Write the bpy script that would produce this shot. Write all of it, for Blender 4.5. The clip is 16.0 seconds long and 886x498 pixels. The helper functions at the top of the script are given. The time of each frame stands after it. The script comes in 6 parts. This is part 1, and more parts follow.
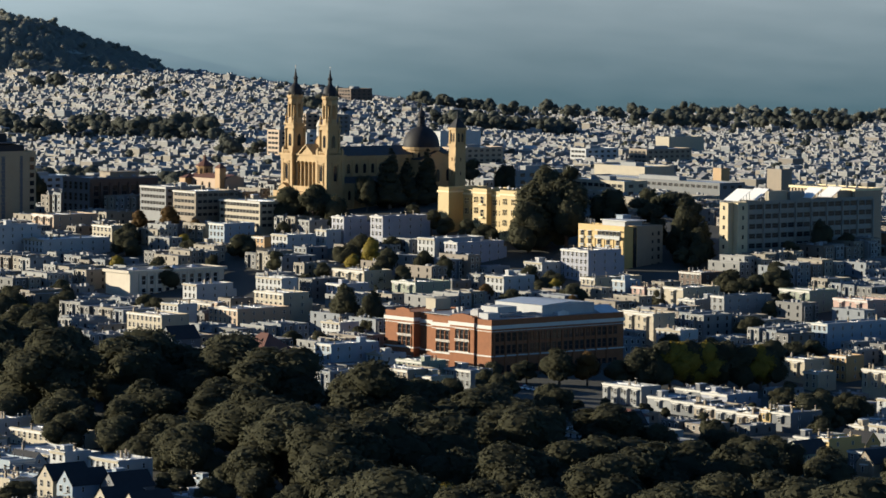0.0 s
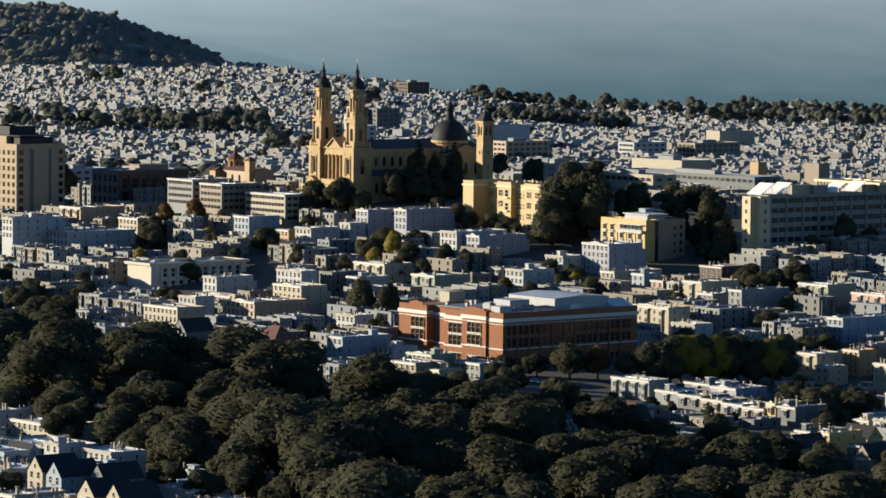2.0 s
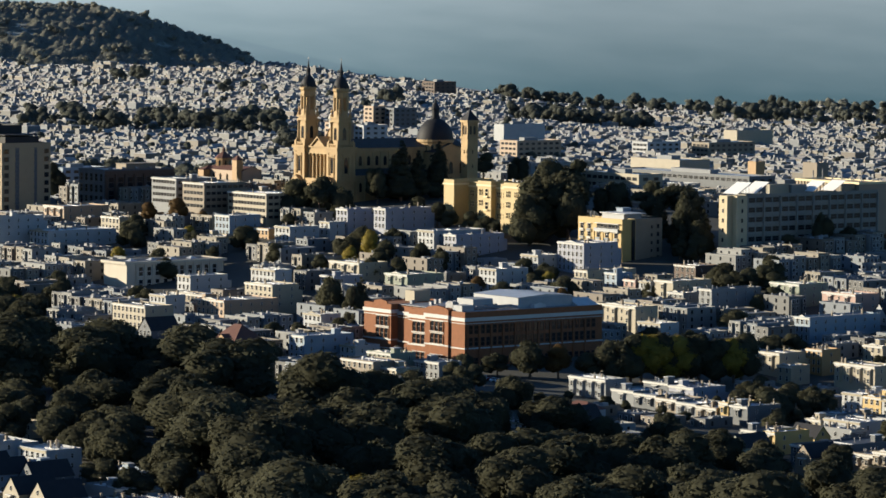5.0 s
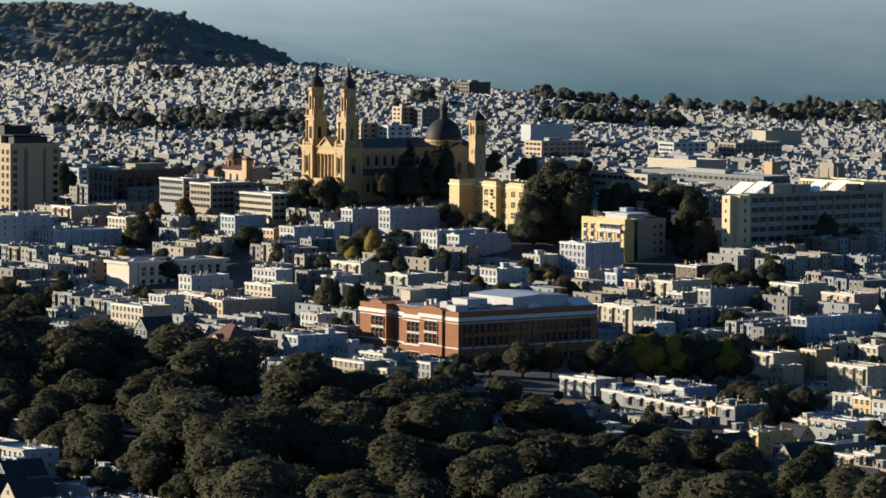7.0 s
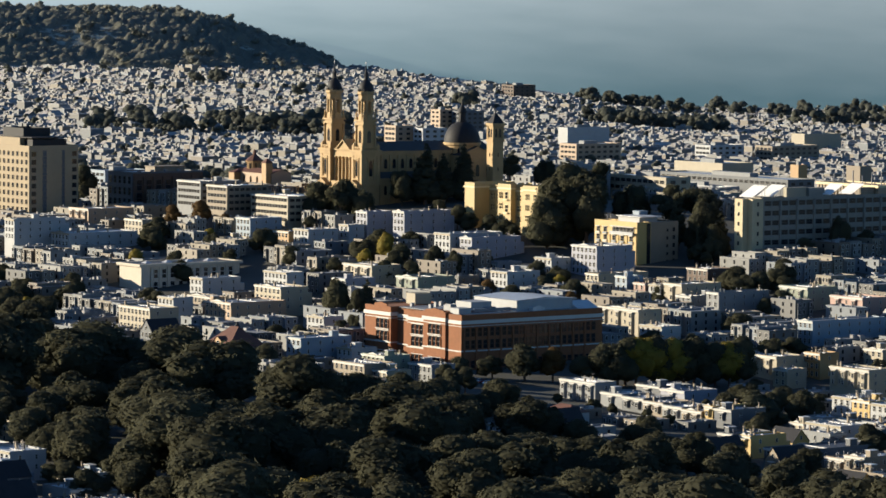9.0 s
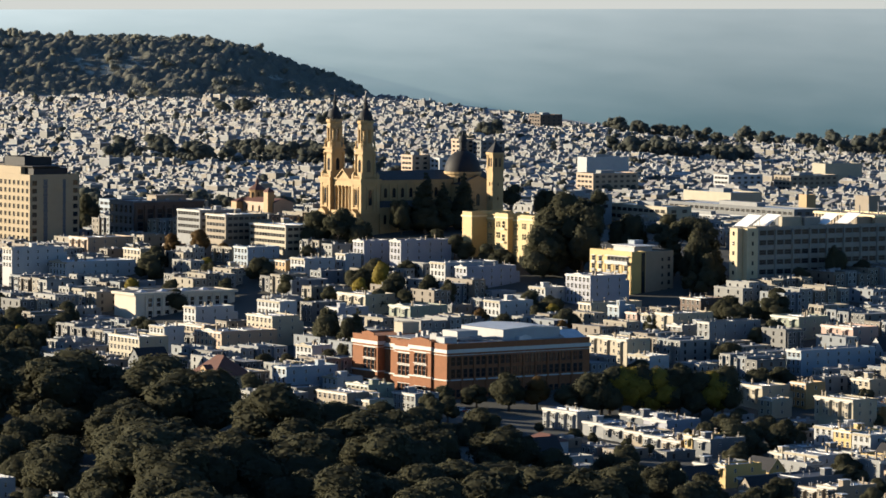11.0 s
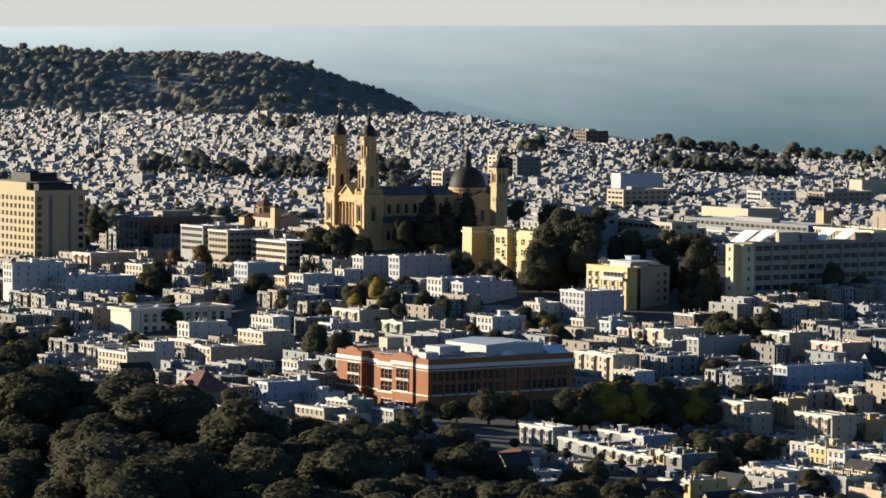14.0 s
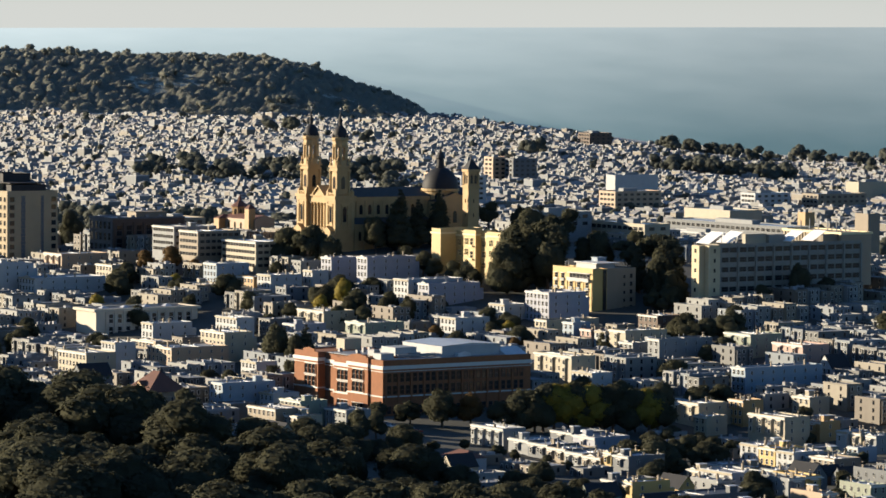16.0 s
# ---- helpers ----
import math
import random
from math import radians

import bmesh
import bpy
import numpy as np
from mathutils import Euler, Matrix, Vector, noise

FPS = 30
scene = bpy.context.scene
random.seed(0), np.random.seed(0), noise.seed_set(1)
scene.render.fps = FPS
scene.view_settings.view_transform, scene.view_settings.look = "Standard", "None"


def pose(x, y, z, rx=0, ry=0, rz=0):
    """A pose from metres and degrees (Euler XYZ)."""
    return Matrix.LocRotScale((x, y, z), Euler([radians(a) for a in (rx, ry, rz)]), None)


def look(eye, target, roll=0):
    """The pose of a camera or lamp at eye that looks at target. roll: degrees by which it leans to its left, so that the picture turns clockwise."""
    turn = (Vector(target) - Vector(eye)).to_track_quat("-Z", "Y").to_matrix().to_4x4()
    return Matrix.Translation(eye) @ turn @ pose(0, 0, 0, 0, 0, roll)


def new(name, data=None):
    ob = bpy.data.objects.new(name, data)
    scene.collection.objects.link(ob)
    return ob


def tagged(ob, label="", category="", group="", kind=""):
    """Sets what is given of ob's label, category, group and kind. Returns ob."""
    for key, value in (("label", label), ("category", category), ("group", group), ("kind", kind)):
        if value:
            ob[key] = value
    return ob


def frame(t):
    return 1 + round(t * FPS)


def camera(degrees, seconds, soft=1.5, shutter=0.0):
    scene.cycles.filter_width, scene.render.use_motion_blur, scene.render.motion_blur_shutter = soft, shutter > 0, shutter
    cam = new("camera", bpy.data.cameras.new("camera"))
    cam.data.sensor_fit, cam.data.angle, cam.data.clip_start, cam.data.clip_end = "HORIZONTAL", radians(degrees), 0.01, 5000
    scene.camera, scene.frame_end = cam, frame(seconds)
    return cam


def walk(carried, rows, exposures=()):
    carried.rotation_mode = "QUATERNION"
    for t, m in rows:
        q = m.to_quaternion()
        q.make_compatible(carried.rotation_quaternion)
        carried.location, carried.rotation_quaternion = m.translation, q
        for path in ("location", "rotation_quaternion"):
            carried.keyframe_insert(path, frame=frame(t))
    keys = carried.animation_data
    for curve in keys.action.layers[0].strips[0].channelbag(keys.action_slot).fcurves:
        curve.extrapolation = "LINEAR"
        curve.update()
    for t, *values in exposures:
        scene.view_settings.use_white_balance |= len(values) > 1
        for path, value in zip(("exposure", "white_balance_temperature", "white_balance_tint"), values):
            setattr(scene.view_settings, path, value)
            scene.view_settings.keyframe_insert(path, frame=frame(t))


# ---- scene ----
cam = camera(12.6, 16.0, soft=1.6)
PATH = [
    (0, (1530.47, -1238.16, 103.23), (91.20, -4.31, -23.60), 0.526),
    (0.5, (1535.06, -1232.67, 103.04), (89.44, -6.39, -25.21), 0.561),
    (1, (1539.67, -1227.22, 103.04), (87.61, -8.66, -26.01), 0.561),
    (1.5, (1544.25, -1221.96, 103.17), (85.88, -11.02, -26.38), 0.559),
    (2, (1548.81, -1216.66, 103.18), (84.03, -13.55, -26.90), 0.581),
    (2.5, (1553.37, -1211.31, 103.22), (82.25, -15.95, -26.87), 0.562),
    (3, (1557.78, -1206.08, 103.31), (81.42, -17.24, -27.18), 0.563),
    (3.5, (1562.07, -1200.78, 103.33), (84.12, -13.96, -27.50), 0.573),
    (4, (1566.33, -1195.52, 103.33), (86.70, -10.76, -27.27), 0.577),
    (6.5, (1586.24, -1170.09, 103.15), (89.91, -6.50, -27.48), 0.518),
    (7, (1590.25, -1165.07, 103.15), (88.37, -8.62, -27.20), 0.506),
    (7.5, (1594.15, -1160.04, 103.09), (86.19, -11.48, -26.87), 0.501),
    (8, (1598.11, -1154.85, 103.14), (84.50, -13.80, -27.06), 0.506),
    (8.5, (1602.10, -1149.66, 103.26), (83.77, -14.87, -26.79), 0.523),
    (9, (1606.24, -1144.51, 103.40), (84.27, -14.52, -25.90), 0.529),
    (11.5, (1625.07, -1118.47, 103.27), (83.24, -13.82, -8.45), 0.533),
    (12, (1628.83, -1113.26, 103.29), (81.91, -15.48, -5.92), 0.515),
    (12.5, (1632.57, -1107.84, 103.27), (80.50, -17.14, -3.82), 0.494),
    (13, (1636.45, -1102.16, 103.07), (80.49, -16.98, -3.58), 0.491),
    (13.5, (1640.21, -1096.31, 102.98), (81.49, -15.09, -3.57), 0.481),
    (14, (1643.93, -1090.18, 102.85), (82.94, -12.36, -4.77), 0.478),
    (14.5, (1647.71, -1083.76, 102.63), (84.55, -9.04, -4.67), 0.524),
    (15, (1651.59, -1077.24, 102.56), (86.18, -5.75, -4.22), 0.532),
    (15.5, (1655.78, -1070.61, 102.51), (88.18, -2.29, -3.92), 0.507),
    (16, (1659.78, -1064.22, 102.55), (89.86, 0.65, -4.18), 0.535),
]
walk(cam, [(t, look(eye, target, roll)) for t, eye, target, roll in PATH],
     exposures=[(0, 1.24, 5450, 8), (9.2, 1.36, 5550, 9), (11.4, 1.56, 5750, 10), (16, 1.56, 5750, 10)])

# ---- light ----
SUN_AZ, SUN_EL = radians(49), radians(12)   # turned from -y towards -x, and height
sun_dir = Vector((-math.sin(SUN_AZ) * math.cos(SUN_EL), -math.cos(SUN_AZ) * math.cos(SUN_EL), math.sin(SUN_EL)))
world = bpy.data.worlds.new("world")
scene.world = world
world.use_nodes = True
wn = world.node_tree
sky = wn.nodes.new("ShaderNodeTexSky")
sky.sky_type = "NISHITA"
sky.sun_disc = False
sky.sun_elevation = SUN_EL
sky.sun_rotation = math.atan2(sun_dir.x, sun_dir.y)
sky.air_density = 1.0
sky.dust_density = 0.3
sky.ozone_density = 4.0
# a pale haze lies along the horizon, brightest on the sun's side
wco = wn.nodes.new("ShaderNodeTexCoord")
wsep = wn.nodes.new("ShaderNodeSeparateXYZ")
wn.links.new(wco.outputs["Generated"], wsep.inputs[0])
wmr = wn.nodes.new("ShaderNodeMapRange")
wmr.interpolation_type = "SMOOTHSTEP"
wmr.inputs["From Min"].default_value, wmr.inputs["From Max"].default_value = 0.0, 0.04
wmr.inputs["To Min"].default_value, wmr.inputs["To Max"].default_value = 0.93, 0.0
wn.links.new(wsep.outputs["Z"], wmr.inputs["Value"])
wmix = wn.nodes.new("ShaderNodeMix")
wmix.data_type = "RGBA"
wdot = wn.nodes.new("ShaderNodeVectorMath")
wdot.operation = "DOT_PRODUCT"
wdot.inputs[1].default_value = (-math.sin(SUN_AZ), -math.cos(SUN_AZ), 0.0)
wn.links.new(wco.outputs["Generated"], wdot.inputs[0])
wglow = wn.nodes.new("ShaderNodeMapRange")
wglow.interpolation_type = "SMOOTHSTEP"
wglow.inputs["From Min"].default_value, wglow.inputs["From Max"].default_value = -0.7, 0.25
wn.links.new(wdot.outputs["Value"], wglow.inputs["Value"])
wmul = wn.nodes.new("ShaderNodeMath")
wmul.operation = "MULTIPLY"
wn.links.new(wmr.outputs["Result"], wmul.inputs[0])
wn.links.new(wglow.outputs["Result"], wmul.inputs[1])
wn.links.new(wmul.outputs[0], wmix.inputs["Factor"])
wn.links.new(sky.outputs["Color"], wmix.inputs[6])
wmix.inputs[7].default_value = (5.3, 5.0, 4.2, 1)
wn.links.new(wmix.outputs[2], wn.nodes["Background"].inputs["Color"])
wn.nodes["Background"].inputs["Strength"].default_value = 0.047
sun = new("sun", bpy.data.lights.new("sun", "SUN"))
sun.data.energy, sun.data.angle, sun.data.color = 4.35, radians(0.5), (1.0, 0.79, 0.5)
sun.matrix_world = look(sun_dir * 100, (0, 0, 0))

# ---- materials ----
def mat(name, color, rough=0.7, metal=0.0, var=0.25, scale=0.4, fine=6.0, bump=0.0, spec=0.5, rand=0.0, island=False, tint=None, through_light=0.0):
    m = bpy.data.materials.new(name)
    m.use_nodes = True
    t = m.node_tree
    b = t.nodes["Principled BSDF"]
    b.inputs["Roughness"].default_value = rough
    b.inputs["Metallic"].default_value = metal
    b.inputs["Specular IOR Level"].default_value = spec
    co = t.nodes.new("ShaderNodeTexCoord")
    geo = t.nodes.new("ShaderNodeNewGeometry")
    n1 = t.nodes.new("ShaderNodeTexNoise")
    n1.inputs["Scale"].default_value = scale
    n1.inputs["Detail"].default_value = 4
    n2 = t.nodes.new("ShaderNodeTexNoise")
    n2.inputs["Scale"].default_value = fine
    n2.inputs["Detail"].default_value = 2
    for n in (n1, n2):
        t.links.new(geo.outputs["Position"], n.inputs["Vector"])
    add = t.nodes.new("ShaderNodeMath"); add.operation = "MULTIPLY_ADD"
    t.links.new(n2.outputs["Fac"], add.inputs[0]); add.inputs[1].default_value = 0.5
    t.links.new(n1.outputs["Fac"], add.inputs[2])
    last = add.outputs[0]
    if rand:
        rnd = t.nodes.new("ShaderNodeMath"); rnd.operation = "MULTIPLY_ADD"
        if island:
            src = geo.outputs["Random Per Island"]
        else:
            src = t.nodes.new("ShaderNodeObjectInfo").outputs["Random"]
        t.links.new(src, rnd.inputs[0]); rnd.inputs[1].default_value = rand
        t.links.new(last, rnd.inputs[2]); last = rnd.outputs[0]
    mr = t.nodes.new("ShaderNodeMapRange")
    mr.inputs["From Min"].default_value = 0.3; mr.inputs["From Max"].default_value = 1.2 + rand
    t.links.new(last, mr.inputs["Value"])
    mix = t.nodes.new("ShaderNodeMix"); mix.data_type = "RGBA"
    t.links.new(mr.outputs["Result"], mix.inputs["Factor"])
    lo = tint or [c * (1 - var) for c in color]
    mix.inputs[6].default_value = (*lo, 1)
    mix.inputs[7].default_value = (*[min(1, c * (1 + var * 0.5)) for c in color], 1)
    t.links.new(mix.outputs[2], b.inputs["Base Color"])
    if through_light:      # leaves let part of the light through
        tr = t.nodes.new("ShaderNodeBsdfTranslucent")
        t.links.new(mix.outputs[2], tr.inputs["Color"])
        ms = t.nodes.new("ShaderNodeMixShader")
        ms.inputs[0].default_value = through_light
        t.links.new(b.outputs[0], ms.inputs[1]); t.links.new(tr.outputs[0], ms.inputs[2])
        t.links.new(ms.outputs[0], t.nodes["Material Output"].inputs["Surface"])
    if bump:
        bp = t.nodes.new("ShaderNodeBump"); bp.inputs["Strength"].default_value = bump; bp.inputs["Distance"].default_value = 0.3
        t.links.new(add.outputs[0], bp.inputs["Height"]); t.links.new(bp.outputs["Normal"], b.inputs["Normal"])
    return m

def paint(name, color, rough=0.6, var=0.18):
    """House paint, weathered: a little darker than new."""
    return mat(name, [c * 0.4 for c in color], rough, var=var, scale=0.3)
PAINT = {
    "white": paint("paint_white", (0.76, 0.78, 0.8), 0.6, var=0.15),
    "cream": paint("paint_cream", (0.72, 0.62, 0.44), 0.6, var=0.18),
    "yellow": paint("paint_yellow", (1.02, 0.7, 0.22), 0.6, var=0.15),
    "butter": paint("paint_butter_yellow", (0.98, 0.72, 0.29), 0.6, var=0.15),
    "ochre": paint("paint_ochre", (0.8, 0.48, 0.18), 0.6, var=0.15),
    "pink": paint("paint_pink", (0.8, 0.5, 0.4), 0.6, var=0.15),
    "blue": paint("paint_pale_blue", (0.46, 0.58, 0.72), 0.6, var=0.15),
    "lavender": paint("paint_lavender", (0.56, 0.58, 0.7), 0.6, var=0.15),
    "grey": paint("paint_grey", (0.42, 0.44, 0.46), 0.65, var=0.2),
    "slate": paint("paint_slate", (0.2, 0.22, 0.25), 0.65, var=0.25),
    "green": paint("paint_sage", (0.45, 0.5, 0.38), 0.65, var=0.2),
    "tan": paint("paint_tan", (0.5, 0.4, 0.28), 0.65, var=0.2),
    "brown": paint("paint_brown", (0.2, 0.12, 0.08), 0.7, var=0.3),
    "peach": paint("paint_peach", (0.8, 0.56, 0.36), 0.6, var=0.15),
}
ROOF = {
    "white": mat("roof_white_coating", (0.5, 0.5, 0.51), 0.35, var=0.3, scale=0.25),
    "grey": mat("roof_grey_gravel", (0.24, 0.24, 0.25), 0.5, var=0.35, scale=0.25),
    "tar": mat("roof_tar", (0.07, 0.07, 0.075), 0.55, var=0.4, scale=0.25),
    "silver": mat("roof_silver_coating", (0.42, 0.44, 0.48), 0.3, var=0.3, scale=0.25),
}
CONCRETE = mat("concrete", (0.235, 0.22, 0.19), 0.8, var=0.25, bump=0.1)
LEAD = mat("lead_roof", (0.07, 0.07, 0.068), 0.8, var=0.3, spec=0.15)
STONE = mat("church_stone", (0.37, 0.25, 0.108), 0.7, var=0.3, scale=0.2, fine=3.0)
GLASS = mat("window_glass", (0.016, 0.018, 0.022), 0.12, var=0.3, spec=0.4)
DARKROOF = mat("dark_slate_roof", (0.022, 0.022, 0.025), 0.65, var=0.4, spec=0.25)
REDROOF = mat("red_brown_shingles", (0.11, 0.045, 0.03), 0.75, var=0.3)
TRIM = mat("white_trim", (0.47, 0.46, 0.43), 0.6, var=0.12)
METAL = mat("galvanised_metal", (0.2, 0.2, 0.21), 0.6, 0.3, var=0.2)
# Much paler than GROUND: haze over the far town is painted into it.
FARGROUND = mat("haze_pale_gardens_and_paving", (0.4, 0.4, 0.38), 0.9, var=0.3, scale=0.02, fine=0.2)
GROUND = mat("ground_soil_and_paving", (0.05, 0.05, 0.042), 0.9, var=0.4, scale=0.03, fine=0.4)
ASPHALT = mat("asphalt", (0.055, 0.055, 0.058), 0.8, var=0.25, scale=0.2)
LEAF = mat("dark_foliage", (0.086, 0.085, 0.055), 0.85, var=0.45, scale=0.25, fine=2.4, spec=0.05, rand=0.4, through_light=0.5)
YLEAF = mat("yellow_green_foliage", (0.24, 0.19, 0.032), 0.65, var=0.4, scale=0.25, fine=2.0, spec=0.15, through_light=0.4)
ALEAF = mat("rusty_foliage", (0.12, 0.075, 0.03), 0.7, var=0.4, scale=0.3, fine=2.0, spec=0.1, through_light=0.4)
BARK = mat("bark", (0.1, 0.07, 0.05), 0.9, var=0.3)
# Hill soil lifted to a pale tone: distance haze painted into it.
HILL = mat("haze_pale_hill_ground", (0.34, 0.34, 0.28), 0.95, var=0.4, scale=0.02, fine=0.2)
SEA = mat("glowing_sea_water", (0.05, 0.08, 0.09), 0.6, var=0.2, scale=0.004, fine=0.03, bump=0.2)
def sea_backdrop():
    """The open water far behind everything: a plain glowing backdrop with faint swell, horizon haze painted in as a
    paler tone.
    """
    t = SEA.node_tree
    geo = t.nodes.new("ShaderNodeNewGeometry")
    sep = t.nodes.new("ShaderNodeSeparateXYZ")
    t.links.new(geo.outputs["Position"], sep.inputs[0])
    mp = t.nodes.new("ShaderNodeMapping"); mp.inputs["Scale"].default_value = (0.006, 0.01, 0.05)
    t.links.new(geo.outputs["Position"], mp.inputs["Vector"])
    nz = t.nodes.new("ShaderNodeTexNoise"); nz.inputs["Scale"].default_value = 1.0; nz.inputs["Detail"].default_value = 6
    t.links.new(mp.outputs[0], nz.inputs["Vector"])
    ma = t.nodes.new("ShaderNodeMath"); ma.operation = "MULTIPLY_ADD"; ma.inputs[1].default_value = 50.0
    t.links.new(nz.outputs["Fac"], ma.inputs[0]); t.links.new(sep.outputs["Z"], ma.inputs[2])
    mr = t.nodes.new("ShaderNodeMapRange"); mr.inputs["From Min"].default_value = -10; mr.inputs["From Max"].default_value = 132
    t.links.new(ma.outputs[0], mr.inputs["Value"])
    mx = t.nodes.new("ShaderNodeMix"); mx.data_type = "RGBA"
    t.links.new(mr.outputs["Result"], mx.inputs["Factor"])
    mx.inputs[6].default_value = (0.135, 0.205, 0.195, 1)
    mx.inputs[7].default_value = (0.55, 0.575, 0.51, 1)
    # sun glare painted in: the glow is brighter towards the sun's side
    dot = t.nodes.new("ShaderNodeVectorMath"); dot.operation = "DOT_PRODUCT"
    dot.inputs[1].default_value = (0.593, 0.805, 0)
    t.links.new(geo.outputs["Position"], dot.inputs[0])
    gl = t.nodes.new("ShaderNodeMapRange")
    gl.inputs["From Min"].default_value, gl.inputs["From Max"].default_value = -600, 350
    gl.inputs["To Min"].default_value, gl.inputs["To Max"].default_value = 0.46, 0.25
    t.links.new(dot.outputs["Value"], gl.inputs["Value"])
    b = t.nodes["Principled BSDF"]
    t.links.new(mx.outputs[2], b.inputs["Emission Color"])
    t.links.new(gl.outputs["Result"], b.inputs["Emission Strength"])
sea_backdrop()
FARWALLS = [mat("far_house_paint", c, 0.65, var=0.5, rand=1.2, island=True, tint=[0.6 * q for q in c]) for c in
            ((0.175, 0.177, 0.175), (0.185, 0.16, 0.122), (0.135, 0.152, 0.175), (0.14, 0.115, 0.09), (0.09, 0.09, 0.09))]
FARPALE = [mat("distant_house_paint", c, 0.65, var=0.5, rand=1.2, island=True, tint=[0.6 * q for q in c]) for c in
           ((0.15, 0.15, 0.147), (0.155, 0.135, 0.105), (0.125, 0.138, 0.155), (0.13, 0.11, 0.09), (0.1, 0.1, 0.1))]

FARROOF = mat("far_flat_roofs", (0.23, 0.23, 0.235), 0.7, var=0.8, rand=1.2, island=True, tint=(0.09, 0.09, 0.093))
# Gable roofs raised in tone, haze over the far town painted in.
FARGABLE = mat("far_gabled_roofs", (0.28, 0.26, 0.245), 0.7, var=0.6, rand=1.0, island=True, tint=(0.18, 0.18, 0.185))
# Hill leaves are far paler than LEAF, with haze put into their colour.
LEAFH = mat("haze_pale_hill_foliage", (0.25, 0.25, 0.21), 0.9, var=0.2, scale=0.05, fine=0.6, spec=0.05, rand=0.4, island=True, through_light=0.45)
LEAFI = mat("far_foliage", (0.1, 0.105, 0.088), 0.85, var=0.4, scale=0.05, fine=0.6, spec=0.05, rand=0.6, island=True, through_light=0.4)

# ---- mesh building ----
class MB:
    """Collects faces of one mesh."""
    def __init__(self):
        self.v, self.f, self.m = [], [], []
    def quad(self, pts, m=0):
        i = len(self.v)
        self.v += [tuple(p) for p in pts]
        self.f.append(tuple(range(i, i + len(pts))))
        self.m.append(m)
        return self
    def box(self, x0, x1, y0, y1, z0, z1, m=0, top=None, bottom=True):
        i = len(self.v)
        self.v += [(x0, y0, z0), (x1, y0, z0), (x1, y1, z0), (x0, y1, z0), (x0, y0, z1), (x1, y0, z1), (x1, y1, z1), (x0, y1, z1)]
        fs = [(0, 1, 5, 4), (1, 2, 6, 5), (2, 3, 7, 6), (3, 0, 4, 7), (4, 5, 6, 7)]
        ms = [m, m, m, m, m if top is None else top]
        if bottom:
            fs.append((3, 2, 1, 0)); ms.append(m)
        self.f += [tuple(i + k for k in f) for f in fs]
        self.m += ms
        return self
    def rim(self, x0, x1, y0, y1, z0, z1, t, m=0):
        """A parapet of thickness t round a flat roof."""
        self.box(x0, x1, y0, y0 + t, z0, z1, m).box(x0, x1, y1 - t, y1, z0, z1, m)
        self.box(x0, x0 + t, y0 + t, y1 - t, z0, z1, m).box(x1 - t, x1, y0 + t, y1 - t, z0, z1, m)
        return self
    def gable(self, x0, x1, y0, y1, z0, z1, m=0, axis="y", wall=None, over=0.3):
        w = m if wall is None else wall
        if axis == "y":
            c = (x0 + x1) / 2
            k = (z1 - z0) / (c - x0) * over
            self.quad([(x0 - over, y0 - over, z0 - k), (c, y0 - over, z1), (c, y1 + over, z1), (x0 - over, y1 + over, z0 - k)], m)
            self.quad([(c, y0 - over, z1), (x1 + over, y0 - over, z0 - k), (x1 + over, y1 + over, z0 - k), (c, y1 + over, z1)], m)
            self.quad([(x0, y0, z0), (x1, y0, z0), (c, y0, z1 - 0.05)], w)
            self.quad([(x1, y1, z0), (x0, y1, z0), (c, y1, z1 - 0.05)], w)
        else:
            c = (y0 + y1) / 2
            k = (z1 - z0) / (c - y0) * over
            self.quad([(x0 - over, y0 - over, z0 - k), (x1 + over, y0 - over, z0 - k), (x1 + over, c, z1), (x0 - over, c, z1)], m)
            self.quad([(x0 - over, c, z1), (x1 + over, c, z1), (x1 + over, y1 + over, z0 - k), (x0 - over, y1 + over, z0 - k)], m)
            self.quad([(x1, y0, z0), (x1, y1, z0), (x1, c, z1 - 0.05)], w)
            self.quad([(x0, y1, z0), (x0, y0, z0), (x0, c, z1 - 0.05)], w)
        return self
    def hip(self, x0, x1, y0, y1, z0, z1, m=0, ridge=0.0):
        cx, cy = (x0 + x1) / 2, (y0 + y1) / 2
        a, b = ((cx - ridge, cy), (cx + ridge, cy)) if x1 - x0 >= y1 - y0 else ((cx, cy - ridge), (cx, cy + ridge))
        A, B = (*a, z1), (*b, z1)
        p = [(x0, y0, z0), (x1, y0, z0), (x1, y1, z0), (x0, y1, z0)]
        if x1 - x0 >= y1 - y0:
            self.quad([p[0], p[1], B, A], m); self.quad([p[1], p[2], B], m); self.quad([p[2], p[3], A, B], m); self.quad([p[3], p[0], A], m)
        else:
            self.quad([p[0], p[1], A], m); self.quad([p[1], p[2], B, A], m); self.quad([p[2], p[3], B], m); self.quad([p[3], p[0], A, B], m)
        self.quad([p[3], p[2], p[1], p[0]], m)
        return self
    def lathe(self, cx, cy, prof, n=16, m=0, start=0.0):
        """A body of revolution, or with n=4 or 8 a faceted one, from (radius, z) pairs."""
        i = len(self.v)
        for r, z in prof:
            for k in range(n):
                a = start + 2 * math.pi * k / n
                self.v.append((cx + r * math.cos(a), cy + r * math.sin(a), z))
        for j in range(len(prof) - 1):
            for k in range(n):
                q = (k + 1) % n
                self.f.append((i + j * n + k, i + j * n + q, i + (j + 1) * n + q, i + (j + 1) * n + k)); self.m.append(m)
        self.f.append(tuple(i + (len(prof) - 1) * n + k for k in range(n))); self.m.append(m)
        return self
